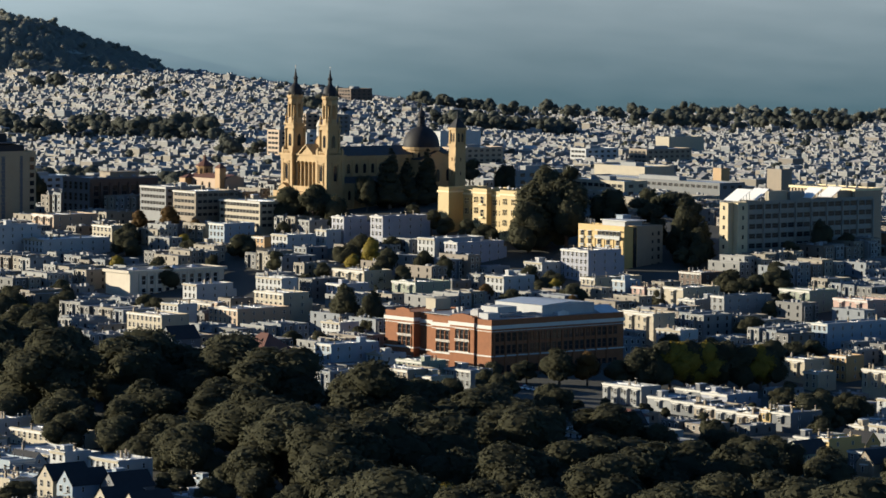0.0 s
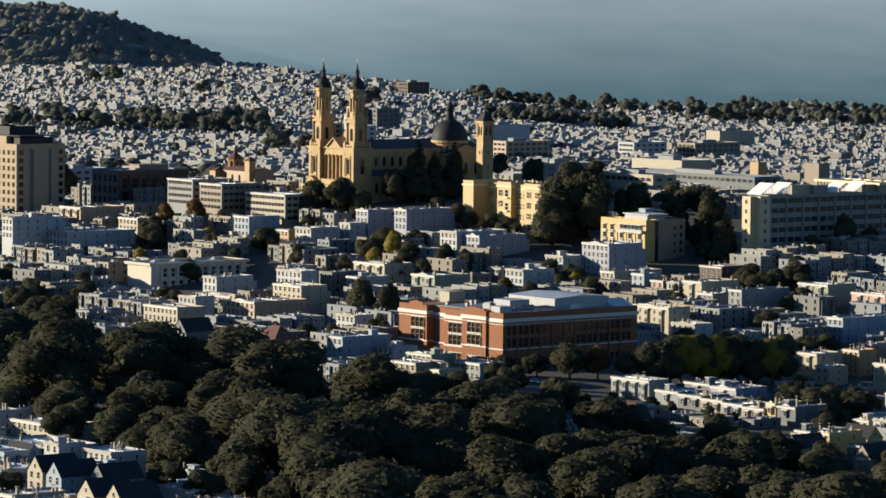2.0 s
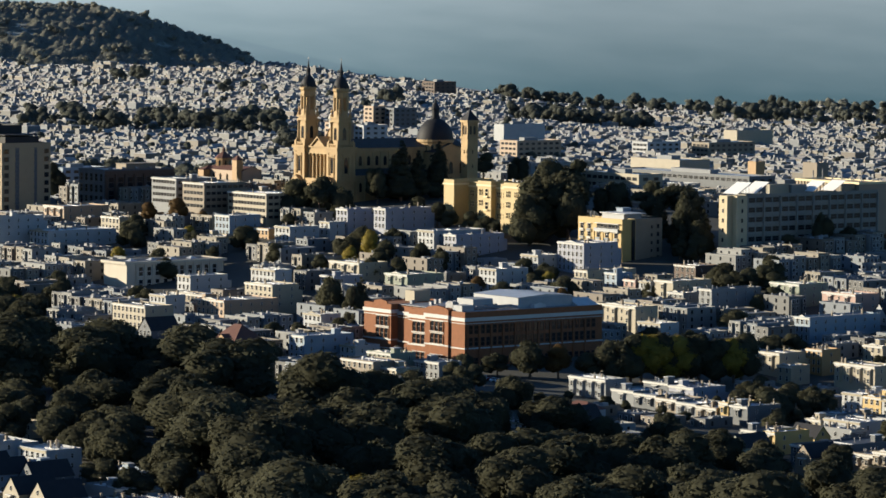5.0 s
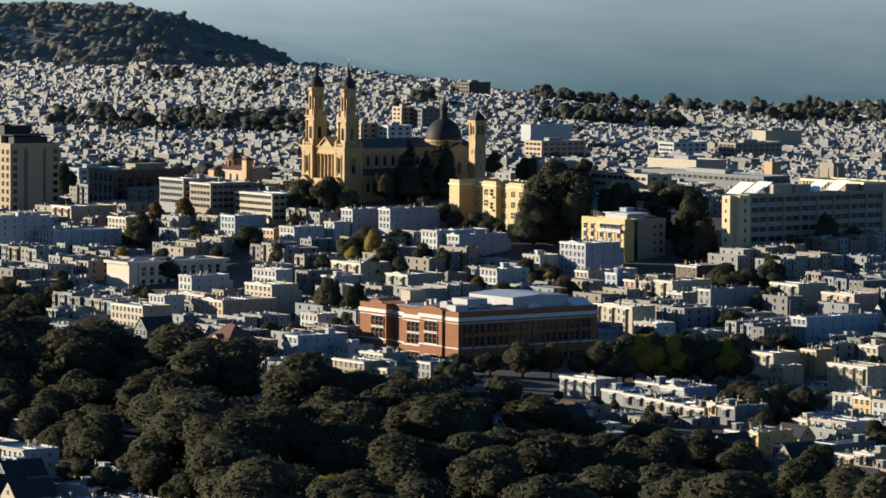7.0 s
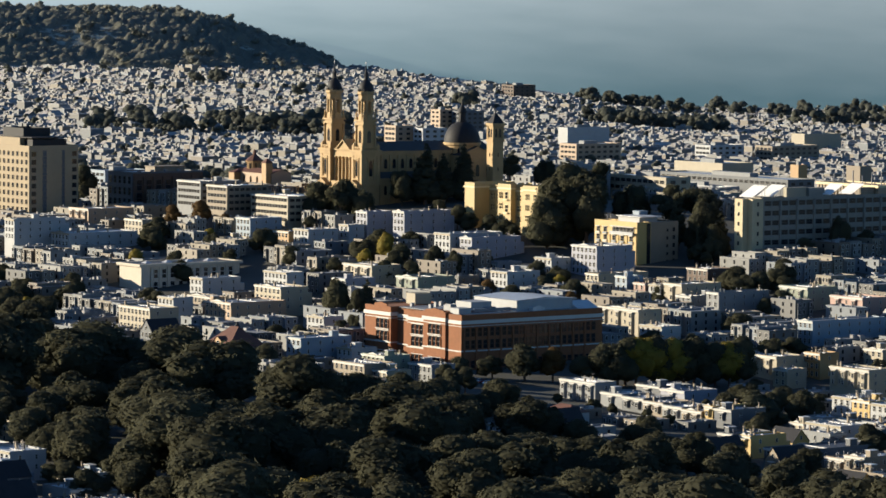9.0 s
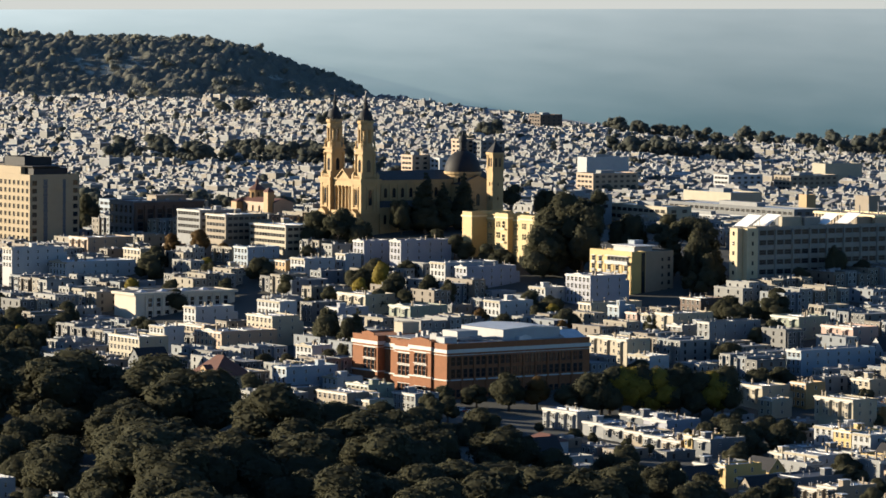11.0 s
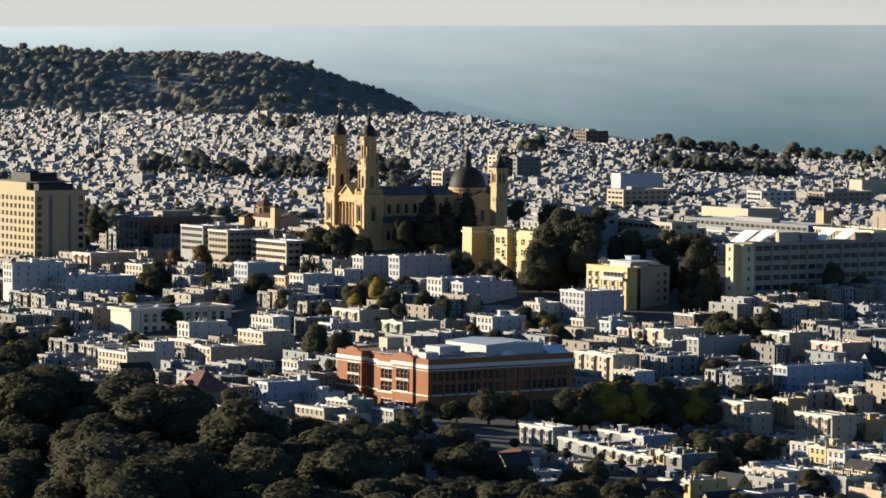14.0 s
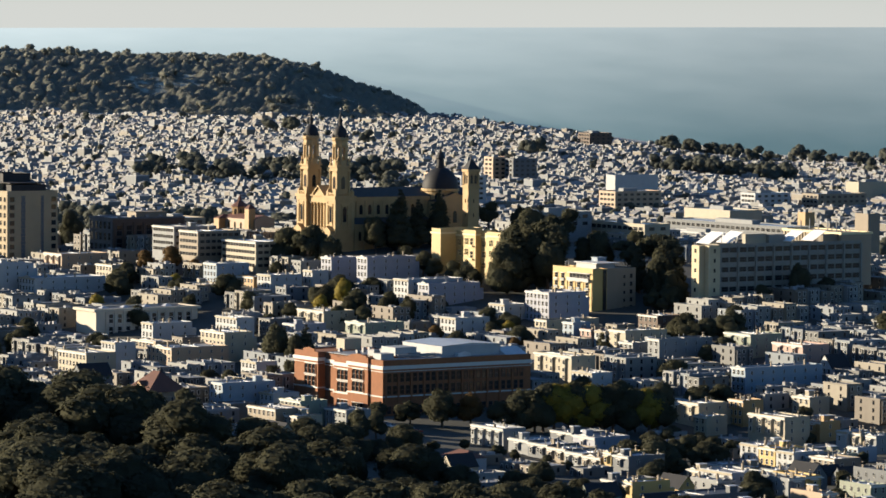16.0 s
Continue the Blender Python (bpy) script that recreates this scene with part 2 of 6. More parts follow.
    def mesh(self, name, mats, smooth=False):
        me = bpy.data.meshes.new(name)
        me.from_pydata(self.v, [], self.f)
        for q in mats:
            me.materials.append(q)
        me.polygons.foreach_set("material_index", self.m)
        if smooth:
            me.polygons.foreach_set("use_smooth", [True] * len(self.f))
        me.update()
        return me

def part(name, mb, mats, parent, label="", smooth=False):
    me = mb if isinstance(mb, bpy.types.Mesh) else mb.mesh(name, mats if isinstance(mats, (list, tuple)) else [mats], smooth)
    ob = new(name, me)
    ob.parent = parent
    if label:
        tagged(ob, label)
    return ob

def thing(name, m, label, category, group=""):
    ob = new(name)
    ob.matrix_world = m
    ob.empty_display_size = 1
    return tagged(ob, label, category, group)

# ---- land ----
def smooth(a, b, x):
    t = min(1.0, max(0.0, (x - a) / (b - a)))
    return t * t * (3 - 2 * t)

HILLS = ((-80, -40, 13.6), (-80, 130, 14.8), (90, -210, -6.2), (90, -40, 3.7), (90, 130, 14.1), (260, 130, 11.0), (430, 130, 4.4), (770, -380, -4.1), (-250, -40, 2.5))

def to_uv(x, y):
    return -(x - 1590) * 0.805 + (y + 1166) * 0.593, (x - 1590) * 0.593 + (y + 1166) * 0.805

def to_xy(u, v):
    return 1590 - 0.805 * u + 0.593 * v, -1166 + 0.593 * u + 0.805 * v

def far_hill(u, v):
    """The wooded hill behind the town, above the plain."""
    h = 54 * smooth(-35, -275, v) + 2 * smooth(-330, -480, v)
    return h * smooth(4230, 4480, u) * smooth(4950, 4750, u)

def ground_z(x, y):
    u, v = to_uv(x, y)
    z = -45 - 0.018 * x - 0.0028 * y
    for hx, hy, a in HILLS:
        d2 = (x - hx) ** 2 + (y - hy) ** 2
        if d2 < 400000:
            z += a * math.exp(-d2 / 57800)
    d2 = (x - 490) ** 2 + (y + 120) ** 2
    if d2 < 60000:      # the hollow behind the school
        z -= 5.5 * math.exp(-d2 / 9800)
    z += smooth(2600, 4300, u) * (11 - 32 * smooth(-60, 330, v))
    if u > 4200:
        z += far_hill(u, v) - 70 * smooth(4420 , 4900, u) * smooth(-120, 0, v)
    return z

mb = MB()
US, VS = list(range(-400, 4921, 28)), list(range(-1500, 1501, 30))
for u in US:
    for v in VS:
        x, y = to_xy(u, v)
        mb.v.append((x, y, ground_z(x, y)))
nv = len(VS)
for i in range(len(US) - 1):
    for j in range(nv - 1):
        mb.f.append((i * nv + j, i * nv + j + 1, (i + 1) * nv + j + 1, (i + 1) * nv + j))
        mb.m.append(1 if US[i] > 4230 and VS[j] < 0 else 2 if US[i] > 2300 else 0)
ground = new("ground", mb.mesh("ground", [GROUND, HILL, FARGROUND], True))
tagged(ground, "hilly town ground of soil and paving", "ground", kind="structure")

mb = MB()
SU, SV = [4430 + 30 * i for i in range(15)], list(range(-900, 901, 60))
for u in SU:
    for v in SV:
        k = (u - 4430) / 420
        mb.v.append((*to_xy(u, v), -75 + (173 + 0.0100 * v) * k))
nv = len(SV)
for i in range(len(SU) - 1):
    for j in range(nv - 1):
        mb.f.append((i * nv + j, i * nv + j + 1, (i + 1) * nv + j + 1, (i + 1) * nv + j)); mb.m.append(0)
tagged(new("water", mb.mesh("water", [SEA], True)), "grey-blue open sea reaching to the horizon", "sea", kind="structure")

# ---- kit of parts ----
def ring(mb, x0, x1, y0, y1, z0, z1, t, m=0, out=0.0):
    """One closed band: a parapet, or a cornice that stands out by out."""
    o = [(x0 - out, y0 - out), (x1 + out, y0 - out), (x1 + out, y1 + out), (x0 - out, y1 + out)]
    q = [(x0 + t, y0 + t), (x1 - t, y0 + t), (x1 - t, y1 - t), (x0 + t, y1 - t)]
    i = len(mb.v)
    mb.v += [(*p, z0) for p in o] + [(*p, z1) for p in o] + [(*p, z1) for p in q] + [(*p, z0) for p in q]
    for a in range(4):
        b = (a + 1) % 4
        for r in range(3):
            mb.f.append((i + r * 4 + a, i + r * 4 + b, i + r * 4 + 4 + b, i + r * 4 + 4 + a)); mb.m.append(m)
        mb.f.append((i + 12 + a, i + 12 + b, i + b, i + a)); mb.m.append(m)
    return mb

def window_mesh(name, frame_m, arch=False, bars=1):
    """A window of 1 by 1, its frame proud of the wall and its pane set back in it."""
    b = MB()
    if arch:
        n = 8
        o = [(-0.5, 0.0), (0.5, 0.0)] + [(0.5 * math.cos(math.pi * k / n), 0.72 + 0.28 * math.sin(math.pi * k / n)) for k in range(n + 1)]
    else:
        o = [(-0.5, 0), (0.5, 0), (0.5, 1), (-0.5, 1)]
    c = (0, 0.5)
    q = [(c[0] + (x - c[0]) * 0.88, c[1] + (z - c[1]) * 0.92) for x, z in o]
    n = len(o)
    i = 0
    b.v += [(x, 0, z) for x, z in o] + [(x, -0.16, z) for x, z in o] + [(x, -0.16, z) for x, z in q] + [(x, -0.04, z) for x, z in q]
    for a in range(n):
        k = (a + 1) % n
        for r in range(3):
            b.f.append((r * n + a, r * n + k, r * n + n + k, r * n + n + a)); b.m.append(0)
    b.f.append(tuple(3 * n + a for a in range(n))); b.m.append(1)
    for k in range(bars):
        z = 0.5 if bars == 1 else 0.3 + 0.4 * k
        b.box(-0.4, 0.4, -0.12, -0.041, z - 0.03, z + 0.03, 0)
    return b.mesh(name, [frame_m, GLASS])

WIN = window_mesh("window", TRIM)
DARKFRAME = mat("dark_bronze_frame", (0.06, 0.055, 0.05), 0.5)
WIN_DARK = window_mesh("window", DARKFRAME)
WIN_STONE = window_mesh("window", STONE, arch=True, bars=0)
WIN_PLAIN = window_mesh("window", TRIM, bars=0)

FACE = {"-y": 0.0, "+x": math.pi / 2, "+y": math.pi, "-x": -math.pi / 2}
def win(parent, x, y, z, w, h, face="-y", me=None, name="window"):
    ob = new(name, me or WIN)
    ob.parent = parent
    ob.location = (x, y, z)
    ob.rotation_euler = (0, 0, FACE[face])
    ob.scale = (w, 1, h)
    return ob

def win_grid(parent, a0, a1, fixed, z0, dz, rows, n, w, h, face="-y", me=None):
    for r in range(rows):
        for k in range(n):
            a = a0 + (a1 - a0) * (k + 0.5) / n
            p = (a, fixed) if face in ("-y", "+y") else (fixed, a)
            win(parent, *p, z0 + r * dz, w, h, face, me)

# ---- houses ----
TAKEN = []   # footprints that the rows of houses leave free
def take(x0, x1, y0, y1, pad=1.0):
    TAKEN.append((x0 - pad, x1 + pad, y0 - pad, y1 + pad))

def free(x0, x1, y0, y1):
    return not any(x0 < b and x1 > a and y0 < d and y1 > c for a, b, c, d in TAKEN)

rng = random.Random(7)
NAMES = {"white": "white", "cream": "cream", "yellow": "yellow", "ochre": "orange ochre", "pink": "salmon pink", "blue": "pale blue", "lavender": "pale lavender",
         "grey": "grey", "slate": "dark slate grey", "green": "sage green", "tan": "tan", "brown": "dark brown", "peach": "peach"}
RNAMES = {"white": "white-coated", "grey": "grey gravel", "tar": "black tar", "silver": "silver-coated"}
BAY = {}
def bay_mesh(paint, h):
    key = (paint, round(h))
    if key not in BAY:
        b = MB()
        o = [(-1.5, 0), (-0.9, -0.9), (0.9, -0.9), (1.5, 0)]
        b.v += [(x, y, 0) for x, y in o] + [(x, y, h) for x, y in o]
        for a in range(3):
            b.f.append((a, a + 1, a + 5, a + 4)); b.m.append(0)
        b.f += [(4, 5, 6, 7), (3, 2, 1, 0)]; b.m += [0, 0]
        b.box(-1.6, 1.6, -1.05, 0, h, h + 0.3, 1)
        BAY[key] = b.mesh("bay", [PAINT[paint], TRIM])
    return BAY[key]

def roof_things(ob, w, d, h, n, paint):
    """What stands on a flat roof: a stairhead or skylight, chimneys, and one scatter of pipes, hatches and kerbs."""
    def spot(a, b):
        return rng.uniform(0.6, max(0.7, w - a - 0.6)), rng.uniform(0.9, max(1.0, d - b - 0.6))
    c = MB()
    for k in range(n + 4):
        x, y = spot(0.6, 0.6)
        q = rng.random()
        if q < 0.45:
            c.lathe(x, y, [(0.13, h), (0.13, h + rng.uniform(0.7, 1.5)), (0.26, h + 1.5), (0.24, h + 1.75), (0.04, h + 1.85)], 6)
        elif q < 0.75:
            s = rng.uniform(0.5, 1.3)
            c.box(x, x + s, y, y + s * rng.uniform(0.8, 1.6), h + 0.1, h + rng.uniform(0.35, 0.9), 1, bottom=False)
        else:
            s = rng.uniform(0.4, 0.8)
            c.box(x, x + s, y, y + s, h + 0.1, h + rng.uniform(1.2, 2.2), 2, bottom=False)
            c.box(x - 0.1, x + s + 0.1, y - 0.1, y + s + 0.1, h + 2.2, h + 2.4, 2)
    # a low upstand crosses the roof between its two slopes
    y = d * rng.uniform(0.4, 0.65)
    c.box(0.3, w - 0.3, y, y + 0.25, h + 0.1, h + 0.45, 1, bottom=False)
    tagged(part("roof_clutter", c, [METAL, ROOF["white"], PAINT["tan"]], ob, "pipes, hatches and flues on the roof"), kind="stuff")
    kind = rng.choice(["skylight", "chimney", "chimney", "stairhead", "none", "stairhead"])
    b = MB()
    if kind == "skylight":
        x, y = spot(1.6, 2.0)
        b.box(x - 0.1, x + 1.5, y - 0.1, y + 1.9, h + 0.05, h + 0.4).hip(x, x + 1.4, y, y + 1.8, h + 0.4, h + 1.0)
        part("skylight", b, ROOF["white"], ob)
    elif kind == "chimney":
        x, y = spot(0.8, 0.8)
        b.box(x, x + 0.75, y, y + 0.75, h, h + 1.7).box(x - 0.12, x + 0.87, y - 0.12, y + 0.87, h + 1.7, h + 1.95)
        b.box(x + 0.2, x + 0.55, y + 0.2, y + 0.55, h + 1.95, h + 2.4)
        part("chimney", b, PAINT["tan"], ob)
    elif kind == "stairhead" and d > 8:
        x, y = spot(2.4, 3.4)
        b.box(x, x + 2.2, y, y + 3.2, h, h + 2.3, 0, top=1).box(x - 0.2, x + 2.4, y - 0.2, y + 3.4, h + 2.3, h + 2.5, 1)
        part("stairhead", b, [PAINT[paint], ROOF["white"]], ob)

def house(x, y, z, w, d, n, paint="white", roof="grey", style="flat", label="", bays=0, roofs=3, side=True, g=None, keep=True, turn=False):
    """A house whose -y face is w wide, with its roof edge at height z and n storeys."""
    if g is None:
        g = min(ground_z(x, y), ground_z(x + w, y), ground_z(x + w, y + d), ground_z(x, y + d)) - 1.0
        g = min(g, z - 3.0 * n)
    take(x, x + (d if turn else w), y, y + (w if turn else d), 4.0 if keep else 0.3)
    h = z - g
    P, R = PAINT[paint], ROOF[roof]
    how = {"flat": f"with a {RNAMES[roof]} flat roof", "office": f"with window bands and a {RNAMES[roof]} roof", "hip": "under a red-brown hipped roof", "gable": "with a steep dark gable"}[style]
    ob = thing("house", pose(x + d, y, g, 0, 0, 90) if turn else pose(x, y, g), label or f"{NAMES[paint]} town house {how}", "house", "town houses")
    body = MB().box(0, w, 0, d, 0, h)
    for k in range(1, n):
        body.box(-0.12, w + 0.02, -0.14, 0.3, h - 3.1 * k - 0.32, h - 3.1 * k - 0.1)
    if not turn and d > 12 and rng.random() < 0.5:     # a lower addition towards the yard
        body.box(0.8, w - 0.8, d, d + 2.6, 0, h - 2.2)
    part("wall", body, P, ob)
    dz = 3.1
    if style in ("flat", "office"):
        part("roof", MB().box(0.28, w - 0.28, 0.28, d - 0.28, h + 0.004, h + 0.14), R, ob)
        part("parapet", ring(MB(), 0, w, 0, d, h, h + 0.7, 0.25), P, ob)
        cor = MB().box(-0.2, w + 0.15, -0.5, -0.002, h + 0.02, h + 0.4).box(-0.1, w + 0.08, -0.28, -0.002, h - 0.35, h + 0.02)
        if style == "flat" and rng.random() < 0.35:
            cor.gable(w * 0.25, w * 0.75, -0.3, 0.0, h + 0.7, h + 1.5, 0, "y", 0, 0.05)
        part("cornice", cor, TRIM if paint != "white" else PAINT["cream"], ob)
        roof_things(ob, w, d, h, roofs, paint)
    elif style == "hip":
        part("roof", MB().hip(-0.6, w + 0.6, -0.6, d + 0.6, h + 0.004, h + 0.28 * min(w, d), 0, 0.2 * w), REDROOF, ob)
    else:
        part("roof", MB().gable(0, w, 0, d, h, h + 0.55 * w, 0, "y", 1), [DARKROOF, P], ob)
        win(ob, w / 2, -0.002, h + 0.08 * w, 0.9, 1.3)
    if style == "office":
        for r in range(n):
            zz = h - dz * (r + 1) + 1.1
            k = max(3, int(w / 2.6))
            win_grid(ob, 0.8, w - 0.8, -0.002, zz, dz, 1, k, (w - 2) / k * 0.86, 1.5, "-y", WIN_DARK)
            k = max(3, int(d / 3.4))
            win_grid(ob, 0.8, d - 0.8, w + 0.002, zz, dz, 1, k, (d - 2) / k * 0.8, 1.4, "+x", WIN_DARK)
        return ob
    if bays:
        hb = dz * max(1, n - 1)
        for k in range(bays):
            bx = w * (k + 0.5) / bays
            by = part("bay", bay_mesh(paint, hb - 0.5), None, ob)
            by.location = (bx, -0.002, h - hb - 0.3)
            for r in range(max(1, n - 1)):
                win(by, 0, -0.902, 0.45 + r * dz, 1.15, 1.75)
        for r in range(n - 1):
            for k in range(bays + 1):
                if 0 < k < bays:
                    win(ob, w * k / bays, -0.002, h - dz * (r + 1) + 0.6, 0.8, 1.6)
    else:
        k = max(2, int(w / 3.0))
        win_grid(ob, 0.4, w - 0.4, -0.002, h - dz * n + 0.8, dz, n, k, 1.3, 1.9)
    if side:
        k = max(1, int(d / (3.8 if turn and x > 470 else 5.5)))
        win_grid(ob, 0.6, d - 0.6, -0.002 if turn else w + 0.002, h - dz * min(n, 3) + 0.9, dz, min(n, 3), k, 0.9, 1.45, "-x" if turn else "+x")
    return ob

# ---- trees ----
def lump(mb, c, r, rg, sub=1, squash=0.8, m=0):
    """An uneven mass of foliage."""
    t = (1 + 5 ** 0.5) / 2
    V = [(-1, t, 0), (1, t, 0), (-1, -t, 0), (1, -t, 0), (0, -1, t), (0, 1, t), (0, -1, -t), (0, 1, -t), (t, 0, -1), (t, 0, 1), (-t, 0, -1), (-t, 0, 1)]
    F = [(0, 11, 5), (0, 5, 1), (0, 1, 7), (0, 7, 10), (0, 10, 11), (1, 5, 9), (5, 11, 4), (11, 10, 2), (10, 7, 6), (7, 1, 8), (3, 9, 4), (3, 4, 2), (3, 2, 6), (3, 6, 8), (3, 8, 9), (4, 9, 5), (2, 4, 11), (6, 2, 10), (8, 6, 7), (9, 8, 1)]
    i = len(mb.v)
    for p in V:
        k = r * rg.uniform(0.7, 1.15) / 1.902
        mb.v.append((c[0] + p[0] * k, c[1] + p[1] * k, c[2] + p[2] * k * squash))
    mb.f += [(i + a, i + b, i + d) for a, b, d in F]
    mb.m += [m] * 20

def leaves(mb, c, r, n, size, rg, squash=0.8, m=0, low=-0.4):
    """Small sprays of leaves over the outside of a mass."""
    for k in range(n):
        z = rg.uniform(low, 1.0)
        a = rg.uniform(0, 6.283)
        s = math.sqrt(max(0, 1 - z * z))
        d = Vector((s * math.cos(a), s * math.sin(a), z))
        p = Vector(c) + Vector((d.x * r, d.y * r, d.z * r * squash)) * rg.uniform(0.8, 1.12)
        e = d.cross(Vector((rg.uniform(-1, 1), rg.uniform(-1, 1), rg.uniform(-1, 1)))).normalized()
        f = (d * rg.uniform(-0.15, 0.5) + d.cross(e)).normalized()
        q = size * rg.uniform(0.55, 1.2)
        mb.quad([p - e * q * 0.55, p + e * q * 0.55, p + f * q * 0.95], m)

BALL = bmesh.new()
bmesh.ops.create_icosphere(BALL, subdivisions=2, radius=1.0)
BALL_V = [v.co.copy() for v in BALL.verts]
BALL_F = [tuple(v.index for v in f.verts) for f in BALL.faces]
BALL.free()

def dome(mb, c, r, tall, rg, size, nleaf, deep=0.3, m=0):
    """One bough: a mass swelling into rounded puffs of foliage, with sprays of leaves over it."""
    i = len(mb.v)
    o = Vector((rg.uniform(-50, 50), rg.uniform(-50, 50), rg.uniform(-50, 50)))
    c = Vector(c)
    pts = []
    for d in BALL_V:
        q = d * (r / size)
        bil = abs(noise.noise(q * 0.8 + o)) * 1.5 + abs(noise.noise(q * 1.9 + o)) * 0.7
        k = r * (1 - deep * 0.7 + deep * min(1.2, bil * 1.25))
        pts.append((c + Vector((d.x * k, d.y * k, d.z * k * tall)), d))
    mb.v += [tuple(p) for p, d in pts]
    mb.f += [(i + a, i + b, i + e) for a, b, e in BALL_F]
    mb.m += [m] * len(BALL_F)
    for k in range(nleaf):
        a, b, e = BALL_F[rg.randrange(len(BALL_F))]
        s, t = rg.random(), rg.random()
        if s + t > 1:
            s, t = 1 - s, 1 - t
        p = pts[a][0] * (1 - s - t) + pts[b][0] * s + pts[e][0] * t
        d = (pts[a][1] * (1 - s - t) + pts[b][1] * s + pts[e][1] * t).normalized()
        if d.z < -0.55:
            continue
        e = d.cross(Vector((rg.uniform(-1, 1), rg.uniform(-1, 1), rg.uniform(-1, 1)))).normalized()
        f = (d * rg.uniform(-0.3, 0.9) - Vector((0, 0, 0.35)) + d.cross(e)).normalized()
        q = rg.choice([0.4, 0.5, 0.6, 0.8, 1.15])
        p = p + d * rg.uniform(-0.1, 0.8)
        mb.quad([p - e * q * 0.5, p + e * q * 0.5, p + f * q * 0.95], m)

def crown_mesh(name, kind, seed, material):
    """A crown for a tree of height 1 (about 20 m tall in use)."""
    rg = random.Random(seed)
    mb = MB()
    H = 20.0
    if kind == "conifer":
        for k in range(15):
            f = k / 14
            R = 4.6 * (1 - f) ** 0.8 + 0.5
            z = H * (0.12 + 0.86 * f)
            for j in range(1 if f > 0.85 else 3):
                a = rg.uniform(0, 6.283)
                c = (R * 0.45 * math.cos(a), R * 0.45 * math.sin(a), z)
                lump(mb, c, R * 0.7, rg, squash=0.6)
                leaves(mb, c, R * 0.75, 48, 0.68, rg, 0.6)
    elif kind == "broad":
        n = 6
        for k in range(n):
            a = 6.283 * k * 0.382 + rg.uniform(-0.4, 0.4)
            f = (k + 0.5) / n
            z = 5.4 + 10.6 * f
            R = 4.6 * math.sin(math.pi * (0.32 + 0.6 * f)) * rg.uniform(0.55, 1.2)
            dome(mb, (R * math.cos(a), R * math.sin(a), z), rg.uniform(2.9, 5.0) * (1.12 - 0.35 * f), rg.uniform(0.95, 1.4), rg, 1.9, 900, 0.36)
    elif kind == "umbrella":
        for k in range(6):
            f = rg.random()
            a, q = 6.283 * k / 6 + rg.uniform(-0.5, 0.5), rg.uniform(1.0, 5.6)
            dome(mb, (q * math.cos(a), q * math.sin(a), H * (0.5 + 0.38 * f)), rg.uniform(2.5, 3.5), 0.6, rg, 1.4, 420, 0.45)
    else:
        for k in range(4):
            a = 6.283 * k * 0.382 + rg.uniform(-0.4, 0.4)
            z = 8.0 + 7.0 * k / 3
            R = 2.4 * (1 - 0.2 * k)
            dome(mb, (R * math.cos(a), R * math.sin(a), z), rg.uniform(3.6, 4.4), 1.05, rg, 1.7, 560, 0.34)
    return mb.mesh(name, [material], True)

def trunk_mesh(kind, seed):
    rg = random.Random(seed)
    mb = MB()
    top = 17 if kind == "conifer" else 11
    mb.lathe(0, 0, [(0.7, -1), (0.5, 2), (0.4, top * 0.6), (0.12, top)], 8)
    for k in range(0 if kind == "conifer" else 6):
        a = 6.283 * k / 6 + rg.uniform(-0.4, 0.4)
        z0, L = rg.uniform(4, 8), rg.uniform(4, 6)
        p0, p1 = Vector((0, 0, z0)), Vector((L * math.cos(a), L * math.sin(a), z0 + L * 0.9))
        s = Vector((-math.sin(a), math.cos(a), 0))
        for w in (s, Vector((0, 0, 1))):
            mb.quad([p0 - w * 0.22, p1 - w * 0.06, p1 + w * 0.06, p0 + w * 0.22])
    return mb.mesh("trunk", [BARK])

CROWN = {}
for kind, seeds in (("broad", (1, 2, 3, 4, 21, 22)), ("conifer", (5, 6)), ("round", (7, 8, 9)), ("umbrella", (10, 11))):
    CROWN[kind] = [(crown_mesh("crown", kind, q, LEAF), trunk_mesh(kind, q)) for q in seeds]
CROWN["yellow"] = [(crown_mesh("crown", "round", 12, YLEAF), trunk_mesh("round", 12)), (crown_mesh("crown", "round", 13, YLEAF), trunk_mesh("round", 13))]
CROWN["autumn"] = [(crown_mesh("crown", "round", 14, ALEAF), trunk_mesh("round", 14))]
TREE_WORDS = {"broad": "tall dark evergreen tree with a billowing crown", "conifer": "tall dark pointed conifer with drooping boughs", "round": "dark green round-crowned street tree",
              "umbrella": "dark spreading cypress with a flat-topped crown", "yellow": "tree with yellow-green sunlit foliage", "autumn": "rusty brown autumn tree with thin foliage"}
def tree(x, y, h, kind="broad", wide=1.0, group="trees", g=None):
    crown, trunk = rng.choice(CROWN[kind])
    k = h / 20.0
    ob = thing("tree", pose(x, y, (ground_z(x, y) if g is None else g) - 0.2, 0, 0, rng.uniform(0, 360)) @ Matrix.Diagonal((k * wide, k * wide, k, 1)), TREE_WORDS[kind], "tree", group)
    part("trunk", trunk, None, ob)
    part("crown", crown, None, ob)
    return ob

